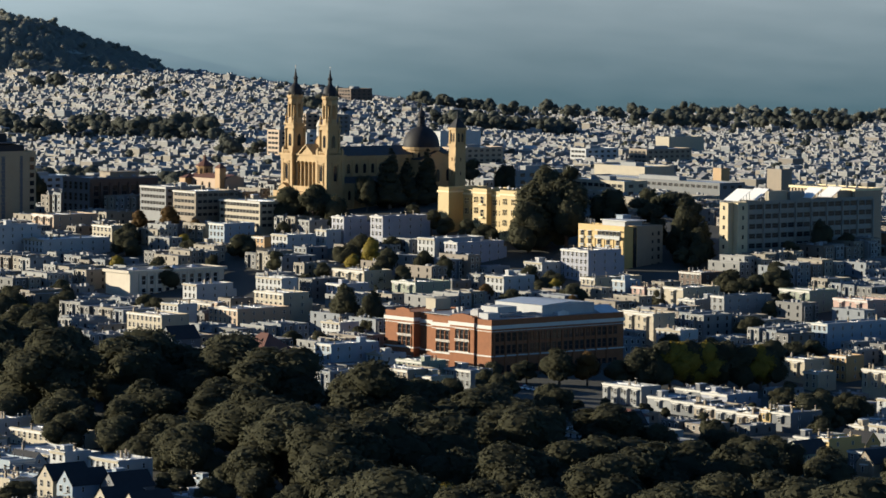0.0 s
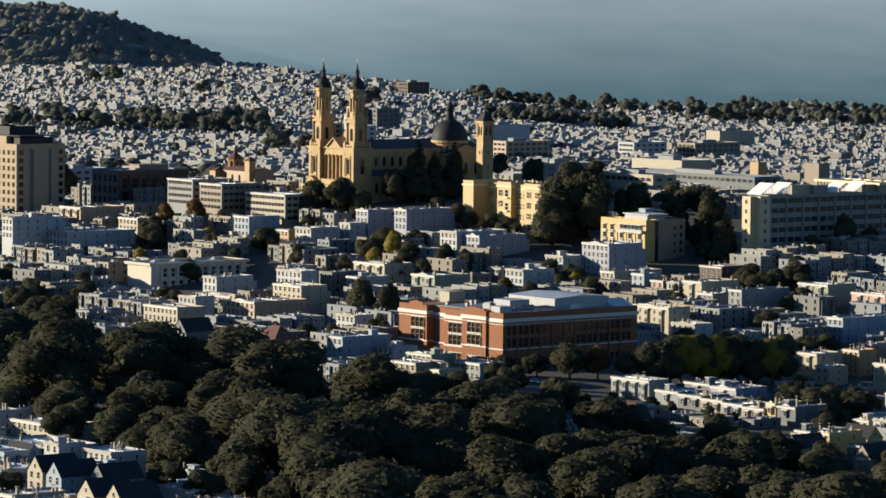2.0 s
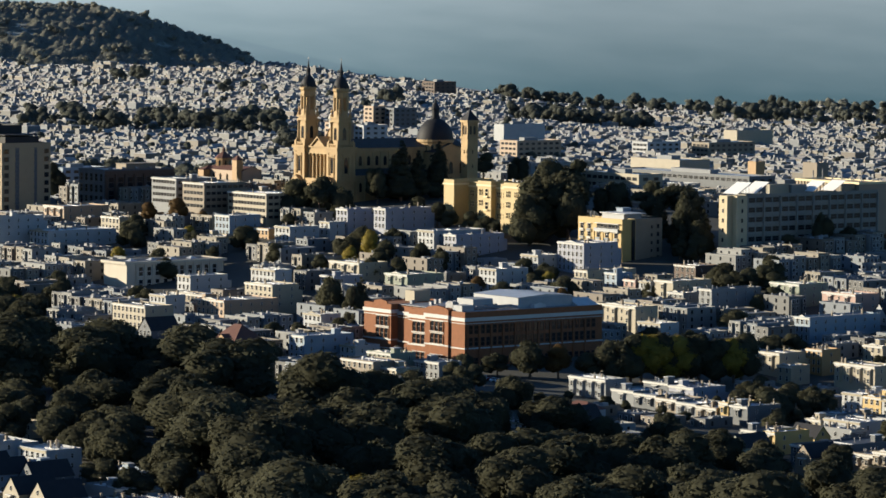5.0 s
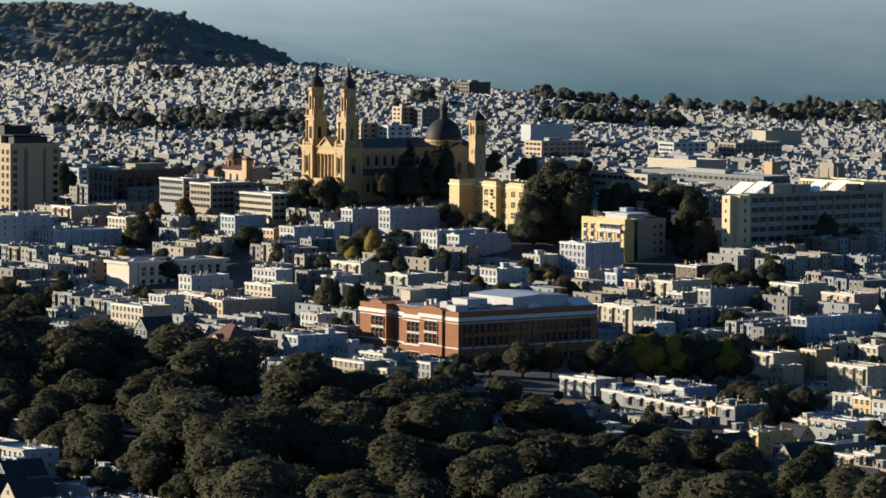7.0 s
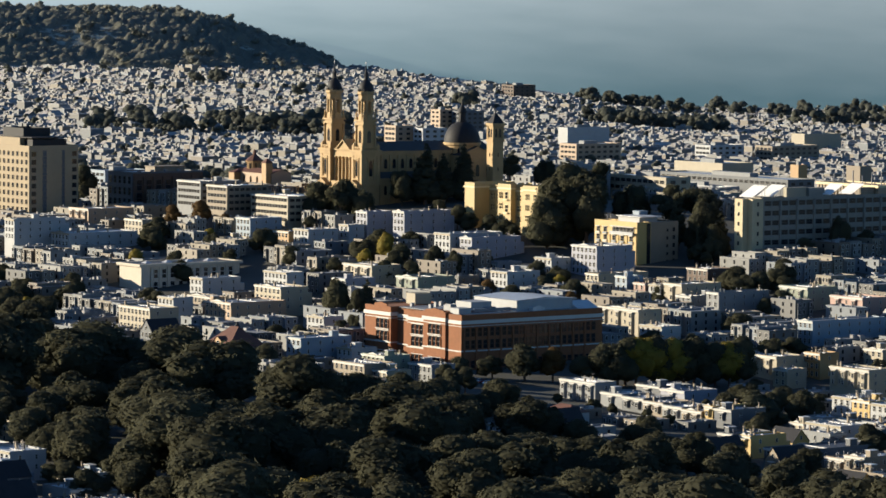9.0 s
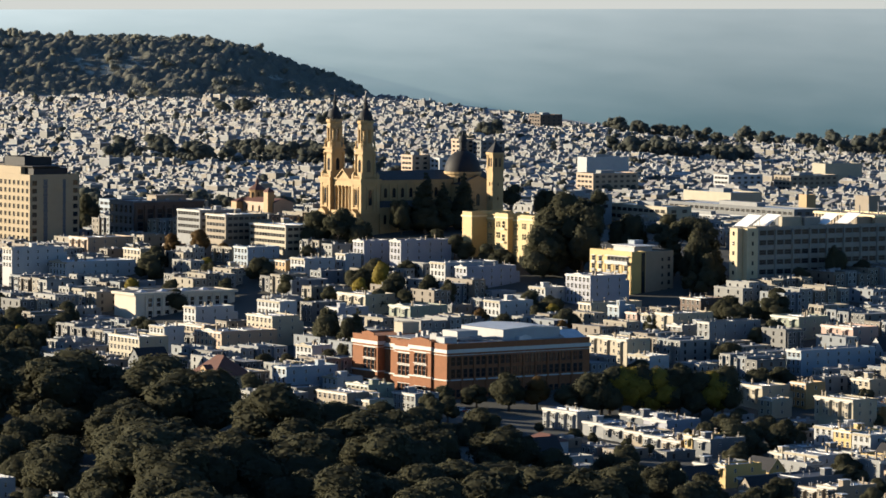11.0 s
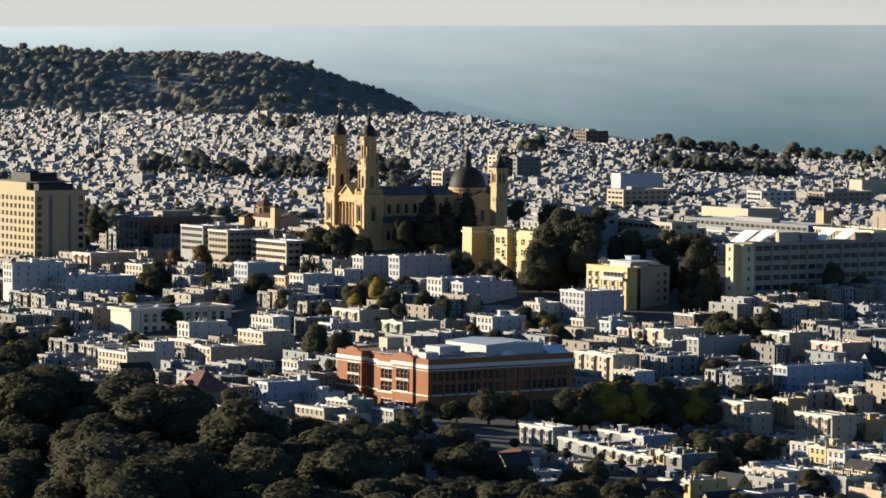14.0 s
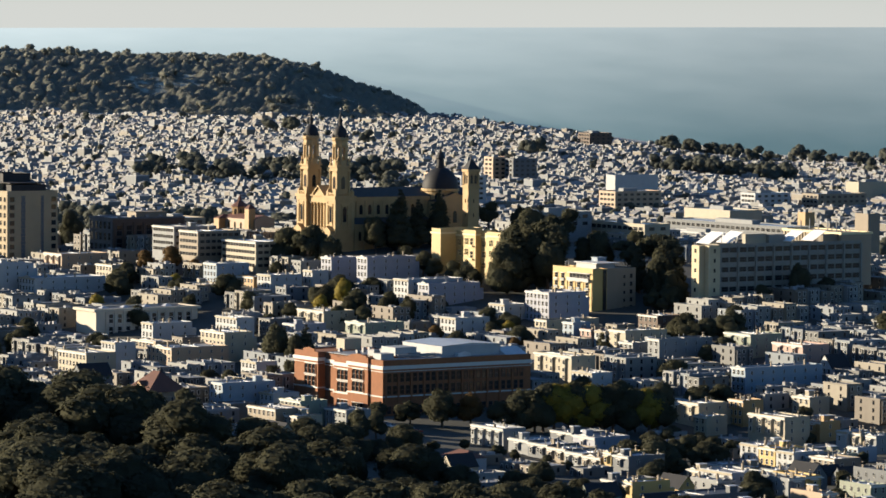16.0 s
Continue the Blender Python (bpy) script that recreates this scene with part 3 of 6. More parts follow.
# ---- the church on the hill ----
def church():
    ob = thing("church", pose(0, 0, -10, 0, 0, -2), "large stone church with twin domed spires and a dark dome", "church")
    Z = 10.0   # the porch floor above the foot of the walls
    W = 28.4
    def tower(cx):
        t = part("tower", MB().box(cx - 4.4, cx + 4.4, -5, 5.5, 0, Z + 16.6), STONE, ob, "square stone bell tower in three stages")
        part("base_moulding", ring(MB(), cx - 4.4, cx + 4.4, -5, 5.5, Z + 0.2, Z + 1.2, 0.3, 0, 0.5), STONE, t)
        part("cornice", ring(ring(MB(), cx - 4.4, cx + 4.4, -5, 5.5, Z + 16.2, Z + 17.4, 0.4, 0, 0.95), cx - 4.4, cx + 4.4, -5, 5.5, Z + 14.6, Z + 16.2, 0.2, 0, 0.45), STONE, t)
        for sx in (-1, 1):
            for sy in (-1, 1):
                x, y = cx + sx * 3.75, sy * 4.55 + 0.25
                part("corner_pier", MB().box(x - 0.85, x + 0.85, y - 0.95, y + 0.95, Z + 1.2, Z + 14.6), STONE, t)
                part("pedestal", MB().box(x - 0.75, x + 0.75, y - 0.75, y + 0.75, Z + 17.4, Z + 19.6).hip(x - 0.6, x + 0.6, y - 0.6, y + 0.6, Z + 19.6, Z + 21.0), STONE, t)
                x, y = cx + sx * 3.3, sy * 3.4
                part("corner_column", MB().lathe(x, y, [(0.85, Z + 18.0), (0.85, Z + 19.2), (0.62, Z + 19.5), (0.52, Z + 28.4), (0.85, Z + 29.2), (0.85, Z + 29.6)], 10), STONE, t)
                x, y = cx + sx * 3.2, sy * 3.3
                part("corner_urn", MB().lathe(x, y, [(0.75, Z + 32.2), (0.75, Z + 33.2), (0.3, Z + 33.8), (0.6, Z + 34.8), (0.4, Z + 35.6), (0.05, Z + 36.8)], 8), STONE, t)
        rail = MB()
        for y in (-4.7, 5.2):
            rail.box(cx - 3.4, cx + 3.4, y - 0.18, y + 0.18, Z + 18.6, Z + 19.0)
            for k in range(11):
                rail.box(cx - 3.2 + 0.62 * k, cx - 2.9 + 0.62 * k, y - 0.14, y + 0.14, Z + 17.4, Z + 18.6)
        for x in (cx - 4.1, cx + 4.1):
            rail.box(x - 0.18, x + 0.18, -4.0, 4.5, Z + 18.6, Z + 19.0)
            for k in range(13):
                rail.box(x - 0.14, x + 0.14, -3.8 + 0.62 * k, -3.5 + 0.62 * k, Z + 17.4, Z + 18.6)
        part("balustrade", rail, STONE, t)
        part("second_stage", MB().box(cx - 3.1, cx + 3.1, -3.2, 3.2, Z + 16.6, Z + 29.6), STONE, t)
        part("second_cornice", ring(MB(), cx - 3.1, cx + 3.1, -3.2, 3.2, Z + 29.6, Z + 30.6, 0.4, 0, 0.7).box(cx - 3.3, cx + 3.3, -3.4, 3.4, Z + 30.6, Z + 31.4), STONE, t)
        part("upper_cornice", MB().box(cx - 4.1, cx + 4.1, -4.2, 4.2, Z + 31.4, Z + 32.2), STONE, t)
        # eight piers carry the open belfry
        R = 3.3
        part("belfry_foot", MB().lathe(cx, 0, [(3.7, Z + 32.2), (3.6, Z + 34.6), (3.35, Z + 35.2)], 8, 0, math.pi / 8), STONE, t)
        for k in range(8):
            q = math.pi / 4 * (k + 0.5)
            x, y = cx + R * math.cos(q), R * math.sin(q)
            part("belfry_pier", MB().lathe(x, y, [(0.72, Z + 35.0), (0.66, Z + 35.8), (0.62, Z + 41.6), (0.8, Z + 42.2), (0.8, Z + 42.6)], 6, 0, q), STONE, t)
        part("belfry_core", MB().lathe(cx, 0, [(1.0, Z + 35.0), (1.0, Z + 42.4)], 8), STONE, t)
        part("belfry_crown", MB().lathe(cx, 0, [(2.4, Z + 41.2), (3.75, Z + 41.6), (3.75, Z + 44.2), (4.25, Z + 44.9), (4.25, Z + 45.9), (3.7, Z + 46.3)], 8, 0, math.pi / 8), STONE, t)
        part("cap", MB().lathe(cx, 0, [(3.55, Z + 46.2), (3.65, Z + 47.0), (3.45, Z + 48.4), (2.95, Z + 49.9), (2.2, Z + 50.8), (1.45, Z + 51.4), (1.2, Z + 51.8)], 16), DARKROOF, t, "dark bell-shaped cap", True)
        for k in range(8):
            q = math.pi / 4 * k
            part("cap_finial", MB().lathe(cx + 3.9 * math.cos(q), 3.9 * math.sin(q), [(0.22, Z + 45.9), (0.3, Z + 46.6), (0.06, Z + 47.9)], 6), DARKROOF, t)
        part("lantern", MB().lathe(cx, 0, [(1.25, Z + 51.7), (1.0, Z + 52.0), (0.95, Z + 54.0), (1.3, Z + 54.3), (1.2, Z + 54.6), (0.75, Z + 55.4), (0.42, Z + 57.0), (0.1, Z + 59.2)], 8), DARKROOF, t, "dark lantern with a needle spire")
        part("finial_cross", MB().box(cx - 0.09, cx + 0.09, -0.09, 0.09, Z + 58.9, Z + 61.0).box(cx - 0.55, cx + 0.55, -0.08, 0.08, Z + 60.1, Z + 60.35), METAL, t)
        for face, x, y in (("-y", cx, -5.002), ("+x", cx + 4.402, 0.2)):
            win(t, x, y, Z + 4.2, 2.3, 8.4, face, WIN_STONE, "arched_niche")
            o = 1 if face == "-y" else 0
            for s in (-1.75, 1.75):
                b = MB().lathe(x + s * o + (0 if o else 0.25), y + s * (1 - o) - (0.25 if o else 0), [(0.4, Z + 2.4), (0.3, Z + 3.0), (0.26, Z + 11.6), (0.45, Z + 12.4)], 8)
                part("niche_column", b, STONE, t)
            part("niche_sill", MB().box(x - 2.3 * o - 0.1, x + 2.3 * o + 0.5 * (1 - o), y - 0.5 * o - 2.3 * (1 - o), y + 2.3 * (1 - o) + 0.1 * o, Z + 2.8, Z + 3.5), STONE, t)
            part("niche_hood", MB().box(x - 2.4 * o - 0.1, x + 2.4 * o + 0.6 * (1 - o), y - 0.6 * o - 2.4 * (1 - o), y + 2.4 * (1 - o) + 0.1 * o, Z + 12.9, Z + 13.6), STONE, t)
        for face, x, y in (("-y", cx, -3.202), ("+x", cx + 3.102, 0), ("-x", cx - 3.102, 0)):
            win(t, x, y, Z + 20.6, 2.4, 6.6, face, WIN_STONE, "arched_window")
    tower(-W); tower(0)
    # porch between the towers
    a, b = -W + 4.4, -4.4
    part("front_wall", MB().box(a, b, 0.6, 4, 0, Z + 17), STONE, ob)
    part("porch_floor", MB().box(a, b, -5, 0.6, 0, Z), STONE, ob)
    part("entablature", MB().box(a, b, -3.6, 0.6, Z + 13.6, Z + 16.6), STONE, ob)
    for k in range(6):
        x = a + (b - a) * (k + 0.5) / 6
        part("column", MB().lathe(x, -2.8, [(1.0, Z), (1.0, Z + 0.8), (0.75, Z + 1.0), (0.65, Z + 12.2), (1.0, Z + 13.0), (1.0, Z + 13.6)], 12), STONE, ob)
    for k in range(3):
        win(ob, a + (b - a) * (k + 0.5) / 3, 0.598, Z + 0.5, 2.6, 6.5, "-y", WIN_STONE, "church_door")
    part("pediment", MB().gable(a + 4, b - 4, -3.4, 3, Z + 17, Z + 21.2, 0, "y", 0, 0.3), STONE, ob)
    for s in (-1, 1):
        c, e = (a + b) / 2, (b - a) / 2 - 3.6
        part("raking_cornice", MB().quad([(c, -4.3, Z + 22.2), (c + s * e, -4.3, Z + 17.5), (c + s * e, 3, Z + 17.5), (c, 3, Z + 22.2)]).quad([(c, -4.3, Z + 21.5), (c, -4.3, Z + 22.2), (c + s * e, -4.3, Z + 17.5), (c + s * e, -4.3, Z + 16.8)]), STONE, ob)
    part("porch_cornice", MB().box(a, b, -4.3, 0.6, Z + 16.604, Z + 17.2), STONE, ob)
    part("balustrade", ring(MB(), a, b, -5, -3.7, Z + 0.004, Z + 1.4, 0.3), STONE, ob)
    part("upper_gable", MB().box(a + 6.5, b - 6.5, 4, 7, Z + 17, Z + 23).gable(a + 6.5, b - 6.5, 4, 7, Z + 23, Z + 27), STONE, ob)
    part("gable_lantern", MB().lathe((a + b) / 2, 5, [(2.0, Z + 26), (2.0, Z + 30.6), (2.3, Z + 30.9), (2.1, Z + 31.6), (1.5, Z + 33.2), (0.6, Z + 34.2), (0.3, Z + 35.6), (0.05, Z + 36.6)], 10), TRIM, ob, "pale ribbed lantern behind the front gable", True)
    part("front_steps", MB().box(-W - 6, 5.5, -9, -5.6, 0, Z - 1.2).box(-W - 6, 5.5, -12, -9, 0, Z - 4), STONE, ob)
    for sx in (-W, 0):
        part("porch_pediment", MB().gable(sx - 3.6, sx + 3.6, -7.5, -5.1, Z + 0.6, Z + 2.6, 0, "y", 0, 0.2).box(sx - 3.6, sx + 3.6, -7.5, -5.1, 0, Z + 0.6), STONE, ob)
    # nave with its aisles
    part("nave_wall", MB().box(-W + 3, -3, 4, 78, 0, Z + 16), STONE, ob)
    part("nave_roof", MB().gable(-W + 2.4, -2.4, 4, 78, Z + 16.6, Z + 20.6, 0, "y", 0, 0.5), LEAD, ob, "dark low-pitched nave roof")
    part("nave_cornice", ring(MB(), -W + 3, -3, 4, 78, Z + 14.6, Z + 16.6, 0.4, 0, 0.7), STONE, ob)
    part("aisle_wall", MB().box(-3, 4.4, 6, 52, 0, Z + 3.4), STONE, ob)
    part("aisle_roof", MB().quad([(-3, 6, Z + 6.2), (4.8, 6, Z + 3.45), (4.8, 52, Z + 3.45), (-3, 52, Z + 6.2)]).quad([(4.8, 6, Z + 3.1), (-3, 6, Z + 5.8), (-3, 52, Z + 5.8), (4.8, 52, Z + 3.1)]), LEAD, ob)
    part("aisle_cornice", ring(MB(), -3, 4.4, 6, 52, Z + 2.4, Z + 3.2, 0.4, 0, 0.4), STONE, ob)
    for k in range(9):
        y = 9 + 5.0 * k
        win(ob, -2.998, y, Z + 7.6, 2.2, 5.2, "+x", WIN_STONE, "arched_window")
        win(ob, 4.402, y, Z - 5, 1.8, 5.0, "+x", WIN_STONE, "arched_window")
        part("buttress", MB().box(4.4, 5.1, y + 2.1, y + 2.9, 0, Z + 2.3), STONE, ob)
        part("pilaster", MB().box(-3, -2.6, y + 2.1, y + 2.9, Z + 6.2, Z + 14.5), STONE, ob)
    # crossing
    part("transept", MB().box(-3, 5.5, 53, 74, 0, Z + 14), STONE, ob)
    part("transept_roof", MB().gable(-3, 5.5, 53, 74, Z + 14, Z + 18.4, 0, "x", 1, 0.4), [DARKROOF, STONE], ob)
    for k in range(3):
        win(ob, 5.502, 57 + 6.5 * k, Z + 3, 2.6, 6.5, "+x", WIN_STONE, "arched_window")
    cx, cy = -6.0, 62
    part("drum", MB().lathe(cx, cy, [(9.0, Z + 12), (9.0, Z + 18.4), (9.6, Z + 18.8), (9.6, Z + 20)], 24), STONE, ob, "round stone drum under the dome")
    part("dome", MB().lathe(cx, cy, [(9.2 * math.cos(q), Z + 20 + 10.6 * math.sin(q)) for q in [1.46 * k / 10 for k in range(11)]], 32), DARKROOF, ob, "dark hemispherical dome", True)
    for k in range(16):
        q = 2 * math.pi * k / 16
        part("dome_rib", MB().box(-0.16, 0.16, -0.12, 0.12, 0, 9.0), METAL, ob).matrix_local = Matrix.Translation((cx + 9.0 * math.cos(q), cy + 9.0 * math.sin(q), Z + 20.4)) @ Matrix.Rotation(q, 4, "Z") @ Matrix.Rotation(radians(-38), 4, "Y") @ Matrix.Translation((0, 0, 0))
    for k in range(16):
        q = 2 * math.pi * k / 16
        w = new("drum_window", WIN_STONE)
        w.parent = ob
        w.location = (cx + 9.02 * math.sin(q), cy - 9.02 * math.cos(q), Z + 14.2)
        w.rotation_euler, w.scale = (0, 0, q), (1.5, 1, 3.4)
    part("lantern", MB().lathe(cx, cy, [(2.5, Z + 30.0), (2.3, Z + 31.0), (1.9, Z + 31.2), (1.8, Z + 34.6), (2.4, Z + 35.0), (2.2, Z + 35.8), (1.4, Z + 37.4), (0.6, Z + 38.4), (0.5, Z + 39.2), (0.1, Z + 41.5)], 12), DARKROOF, ob, "slim dark lantern on the dome")
    return ob
church()
take(-40, 14, -14, 84)

def campanile():
    ob = thing("bell_tower", pose(25.9, 60.4, -14, 0, 0, -7), "square stone bell tower with a dark pyramid roof", "tower")
    w = 3.0
    part("shaft", MB().box(-w, w, -w, w, 0, 35.5), STONE, ob)
    part("string_course", ring(MB(), -w, w, -w, w, 35.5, 36.6, 0.3, 0, 0.5), STONE, ob)
    part("belfry", MB().box(-w + 0.3, w - 0.3, -w + 0.3, w - 0.3, 36.6, 43.4), STONE, ob)
    part("cornice", ring(MB(), -w, w, -w, w, 43.4, 44.6, 0.3, 0, 0.5), STONE, ob)
    part("roof", MB().hip(-w - 0.4, w + 0.4, -w - 0.4, w + 0.4, 44.6, 50.0), DARKROOF, ob, "dark pyramid roof")
    for face, x, y in (("-y", 0, -w + 0.298), ("+x", w - 0.298, 0)):
        for s in (-1.1, 1.1):
            win(ob, x + (s if face == "-y" else 0), y + (s if face == "+x" else 0), 37.4, 1.5, 4.8, face, WIN_STONE, "belfry_opening")
    for sx in (-1, 1):
        for sy in (-1, 1):
            part("corner_pilaster", MB().box(sx * (w - 0.35) - 0.45, sx * (w - 0.35) + 0.45, sy * (w - 0.35) - 0.45, sy * (w - 0.35) + 0.45, 36.6, 43.4), STONE, ob)
    part("roof_finial", MB().lathe(0, 0, [(0.3, 49.6), (0.4, 50.4), (0.06, 52.4)], 6), DARKROOF, ob)
    for r in range(3):
        win(ob, 0, -w - 0.002, 14 + 7 * r, 0.7, 2.0, "-y", WIN_STONE)
        win(ob, w + 0.002, 0, 14 + 7 * r, 0.7, 2.0, "+x", WIN_STONE)
campanile(); take(21, 31, 56, 66)

# ---- yellow college hall ----
def college():
    ob = thing("college_hall", pose(79, 0, -26), "long yellow stucco college hall with tall windows", "building")
    H, Y = 31.0, PAINT["butter"]
    def block(name, x0, x1, y0, y1, h, wins, rows=3, zt=0.0):
        b = part(name, MB().box(x0, x1, y0, y1, 0, h), Y, ob)
        part("cornice", ring(MB(), x0, x1, y0, y1, h - 1.7, h - 0.9, 0.3, 0, 0.45), TRIMY, b)
        part("parapet", ring(MB(), x0, x1, y0, y1, h, h + 0.8, 0.4), Y, b)
        part("roof", MB().box(x0 + 0.45, x1 - 0.45, y0 + 0.45, y1 - 0.45, h + 0.004, h + 0.2), ROOF["grey"], b)
        for x in wins:
            for r in range(5):
                for k in (-1.05, 0, 1.05):
                    win(b, x + k, y0 - 0.002, h - 6.0 - 5.0 * r, 0.85, 2.9, "-y", WIN_YEL)
        return b
    block("end_wing", 8.0, 15.6, -4, 20, H, [])
    block("main_wing", 15.6, 26, 5, 22, H - 1, [18.4, 23.0])
    c = block("entrance_bay", 26, 36, 2, 20, H, [28.5])
    for r in range(4):
        win(c, 32.8, 1.998, H - 6.2 - 6.2 * r, 2.4, 3.4, "-y", WIN_YEL)
        part("balcony", MB().box(31.2, 34.4, 1.0, 1.998, H - 6.9 - 6.2 * r, H - 6.3 - 6.2 * r), TRIMY, c)
    block("second_wing", 36, 46, 5, 22, H - 1, [38.5, 43.0])
    block("corner_wing", 46, 59, 1.5, 24, H, [49.5, 55.5])
    for k in range(5):
        win_grid(ob, 3, 23, 59.002, H - 6 - 5 * k, 5, 1, 4, 0.9, 2.9, "+x", WIN_YEL)
    for k in range(7):
        x, y = 30 + 3.4 * k, 10 + (k * 37 % 7)
        part("roof_vent", MB().box(x, x + 1.2, y, y + 1.2, H, H + 1.0 + (k % 3) * 0.4), METAL, ob)
TRIMY = mat("yellow_trim", (0.6, 0.5, 0.28), 0.6, var=0.12)
WIN_YEL = window_mesh("window", TRIMY, bars=1)
college(); take(79, 138, -6, 24)

# ---- yellow lodging with a blue-grey roof storey ----
def lodging():
    ob = thing("lodging_house", pose(184.7, -3.3, -32), "bright yellow stucco apartment building with grey side wall", "building")
    H, Y = 24.9, PAINT["yellow"]
    f = part("front_block", MB().box(0, 30.5, 0, 8, 0, H), Y, ob)
    part("rear_block", MB().box(3, 30.5, 8, 24, 0, H), PAINT["tan"], ob, "grey-tan side and rear block")
    part("parapet", ring(MB(), 0, 30.5, 0, 8, H, H + 0.6, 0.3), Y, ob)
    part("rear_parapet", ring(MB(), 3, 30.5, 8, 24, H, H + 0.6, 0.3), PAINT["tan"], ob)
    part("roof_storey", MB().box(9, 24, 6.5, 17, H, H + 2.4), PAINT["white"], ob, "white set-back roof storey")
    part("roof_slab", MB().box(8.4, 26, 5.6, 18, H + 2.4, H + 2.75), ROOF["white"], ob)
    part("lift_house", MB().box(9, 13.5, 15, 20, H + 0.2, H + 4.2).box(8.8, 13.7, 14.8, 20.2, H + 4.2, H + 4.5), PAINT["blue"], ob, "pale blue lift house")
    for x in (3, 5.4):
        part("flue", MB().lathe(x, 5, [(0.25, H), (0.25, H + 2.2), (0.4, H + 2.3), (0.4, H + 2.6)], 8), METAL, ob)
    # the long balcony under the roof
    part("balcony_slab", MB().box(12.5, 29, -1.5, -0.002, H - 5.4, H - 5.0), TRIM, f)
    part("balcony_rail", MB().box(12.5, 29, -1.5, -1.4, H - 4.996, H - 3.9), PAINT["white"], f, "white balcony rail")
    part("balcony_canopy", MB().box(12.5, 29, -1.3, -0.002, H - 1.9, H - 1.6), TRIM, f)
    win_grid(f, 12.8, 28.6, -0.002, H - 4.9, 1, 1, 6, 2.3, 2.7, "-y", WIN_DARK)
    for r in range(6):
        z = H - 4.6 - 3.55 * r
        for x in ((2.8, 7.8) if r == 0 else (2.8, 7.8, 14.2, 20.0, 26.4)):
            win(f, x, -0.002, z, 2.4, 2.2, "-y", WIN_DARK)
            part("window_hood", MB().box(x - 1.5, x + 1.5, -0.8, -0.002, z + 2.25, z + 2.45), TRIM, f)
            part("window_box", MB().box(x - 1.4, x + 1.4, -0.7, -0.002, z - 0.8, z - 0.15), PAINT["blue"] if (r + int(x)) % 2 else TRIM, f)
    for x in (10.9, 17.1, 23.2, 29.6):
        part("pilaster", MB().box(x - 0.5, x + 0.5, -0.3, -0.002, 0, H - 5.5), Y, f)
    part("corner_strip", MB().box(30.502, 30.9, 5.6, 7.4, 0, H), GLASS, ob, "dark glazed stair strip")
    for r in range(6):
        win(ob, 30.502, 21.4, H - 4 - 3.55 * r, 1.4, 1.9, "+x", WIN_DARK)
        win(ob, 30.502, 17.6, H - 4 - 3.55 * r, 1.0, 1.4, "+x", WIN_DARK)
lodging(); take(184, 216, -4, 21)

# ---- residence hall with roof panels ----
def residence():
    ob = thing("residence_hall", pose(235.6, 36.6, -30), "long concrete residence hall in shade with window strips", "building")
    H, L = 34.3, 92.0
    part("end_tower", MB().box(0, 5.4, 0, 9.5, 0, H).box(5.4, 8.5, 3.2, 9.5, 0, H), mat("yellow_cream_stucco", (0.46, 0.38, 0.235), 0.7, var=0.15), ob, "cream end wall with a sunlit edge")
    part("long_block", MB().box(0.5, 8.0, 9.5, L, 0, H - 0.4), CONCRETE, ob)
    part("parapet", ring(MB(), 0.3, 8.2, 9.5, L, H - 0.4, H + 0.5, 0.3), CONCRETE, ob)
    n = 6
    for r in range(7):
        part("floor_band", MB().box(8.0, 8.25, 9.6, L, 3.2 + 4.4 * r, 3.9 + 4.4 * r), CONCRETE, ob)
    for k in range(9):
        y = 9.5 + k * (L - 10) / 8
        part("pier", MB().box(8.002, 8.6, y, y + 0.7, 0, H - 0.6), CONCRETE, ob)
        if k < 8:
            for r in range(7):
                for j in range(2):
                    win(ob, 8.002, y + 3.2 + 4.6 * j, 4.6 + 4.4 * r, 3.9, 2.2, "+x", WIN_DARK)
    for r in range(7):
        win(ob, 2.7, -0.002, 4.6 + 4.4 * r, 1.2, 1.8, "-y", WIN_DARK)
        win(ob, 8.502, 6.4, 4.6 + 4.4 * r, 1.0, 1.8, "+x", WIN_DARK)
    part("plant_room", MB().box(0.8, 3.2, 28, 40, H - 0.4, H + 4.4), PAINT["cream"], ob)
    part("plant_room", MB().box(0.8, 4.5, 40.5, 50, H - 0.4, H + 4), CONCRETE, ob)
    part("plant_room", MB().box(0.8, 4.5, 72, 90, H - 0.4, H + 3.4), PAINT["tan"], ob)
residence(); take(236, 247, 31, 124)

def solar_array(x, y, z, w, d, n):
    ob = thing("solar_array", pose(x, y, z), "tilted array of glossy roof solar panels, sun glint painted white", "solar panels", "roof solar arrays")
    tilt = radians(30)
    for k in range(n):
        c = part("panel", MB().box(w * k / n + 0.04, w * (k + 1) / n - 0.04, 0, d, 0, 0.12), PANEL, ob)
        c.matrix_local = Matrix.Rotation(tilt, 4, "X")
        for q in (0.25, 0.9):
            part("support", MB().box(w * (k + 0.5) / n, w * (k + 0.5) / n + 0.15, d * q * math.cos(tilt), d * q * math.cos(tilt) + 0.15, -0.9, d * q * math.sin(tilt)), METAL, ob)
# Near-white base colour: the sun's glint on the panels is painted in.
PANEL = mat("glint_white_panel_glass", (0.8, 0.79, 0.76), 0.45, var=0.08, scale=0.5, spec=0.6)
solar_array(236.2, 38.4, 5.2, 9.5, 10, 5)
solar_array(236.2, 49.4, 5.2, 9.5, 10, 5)
solar_array(236.6, 85.4, 5.2, 9, 9, 5)
solar_array(236.6, 98.4, 5.2, 9, 9, 5)

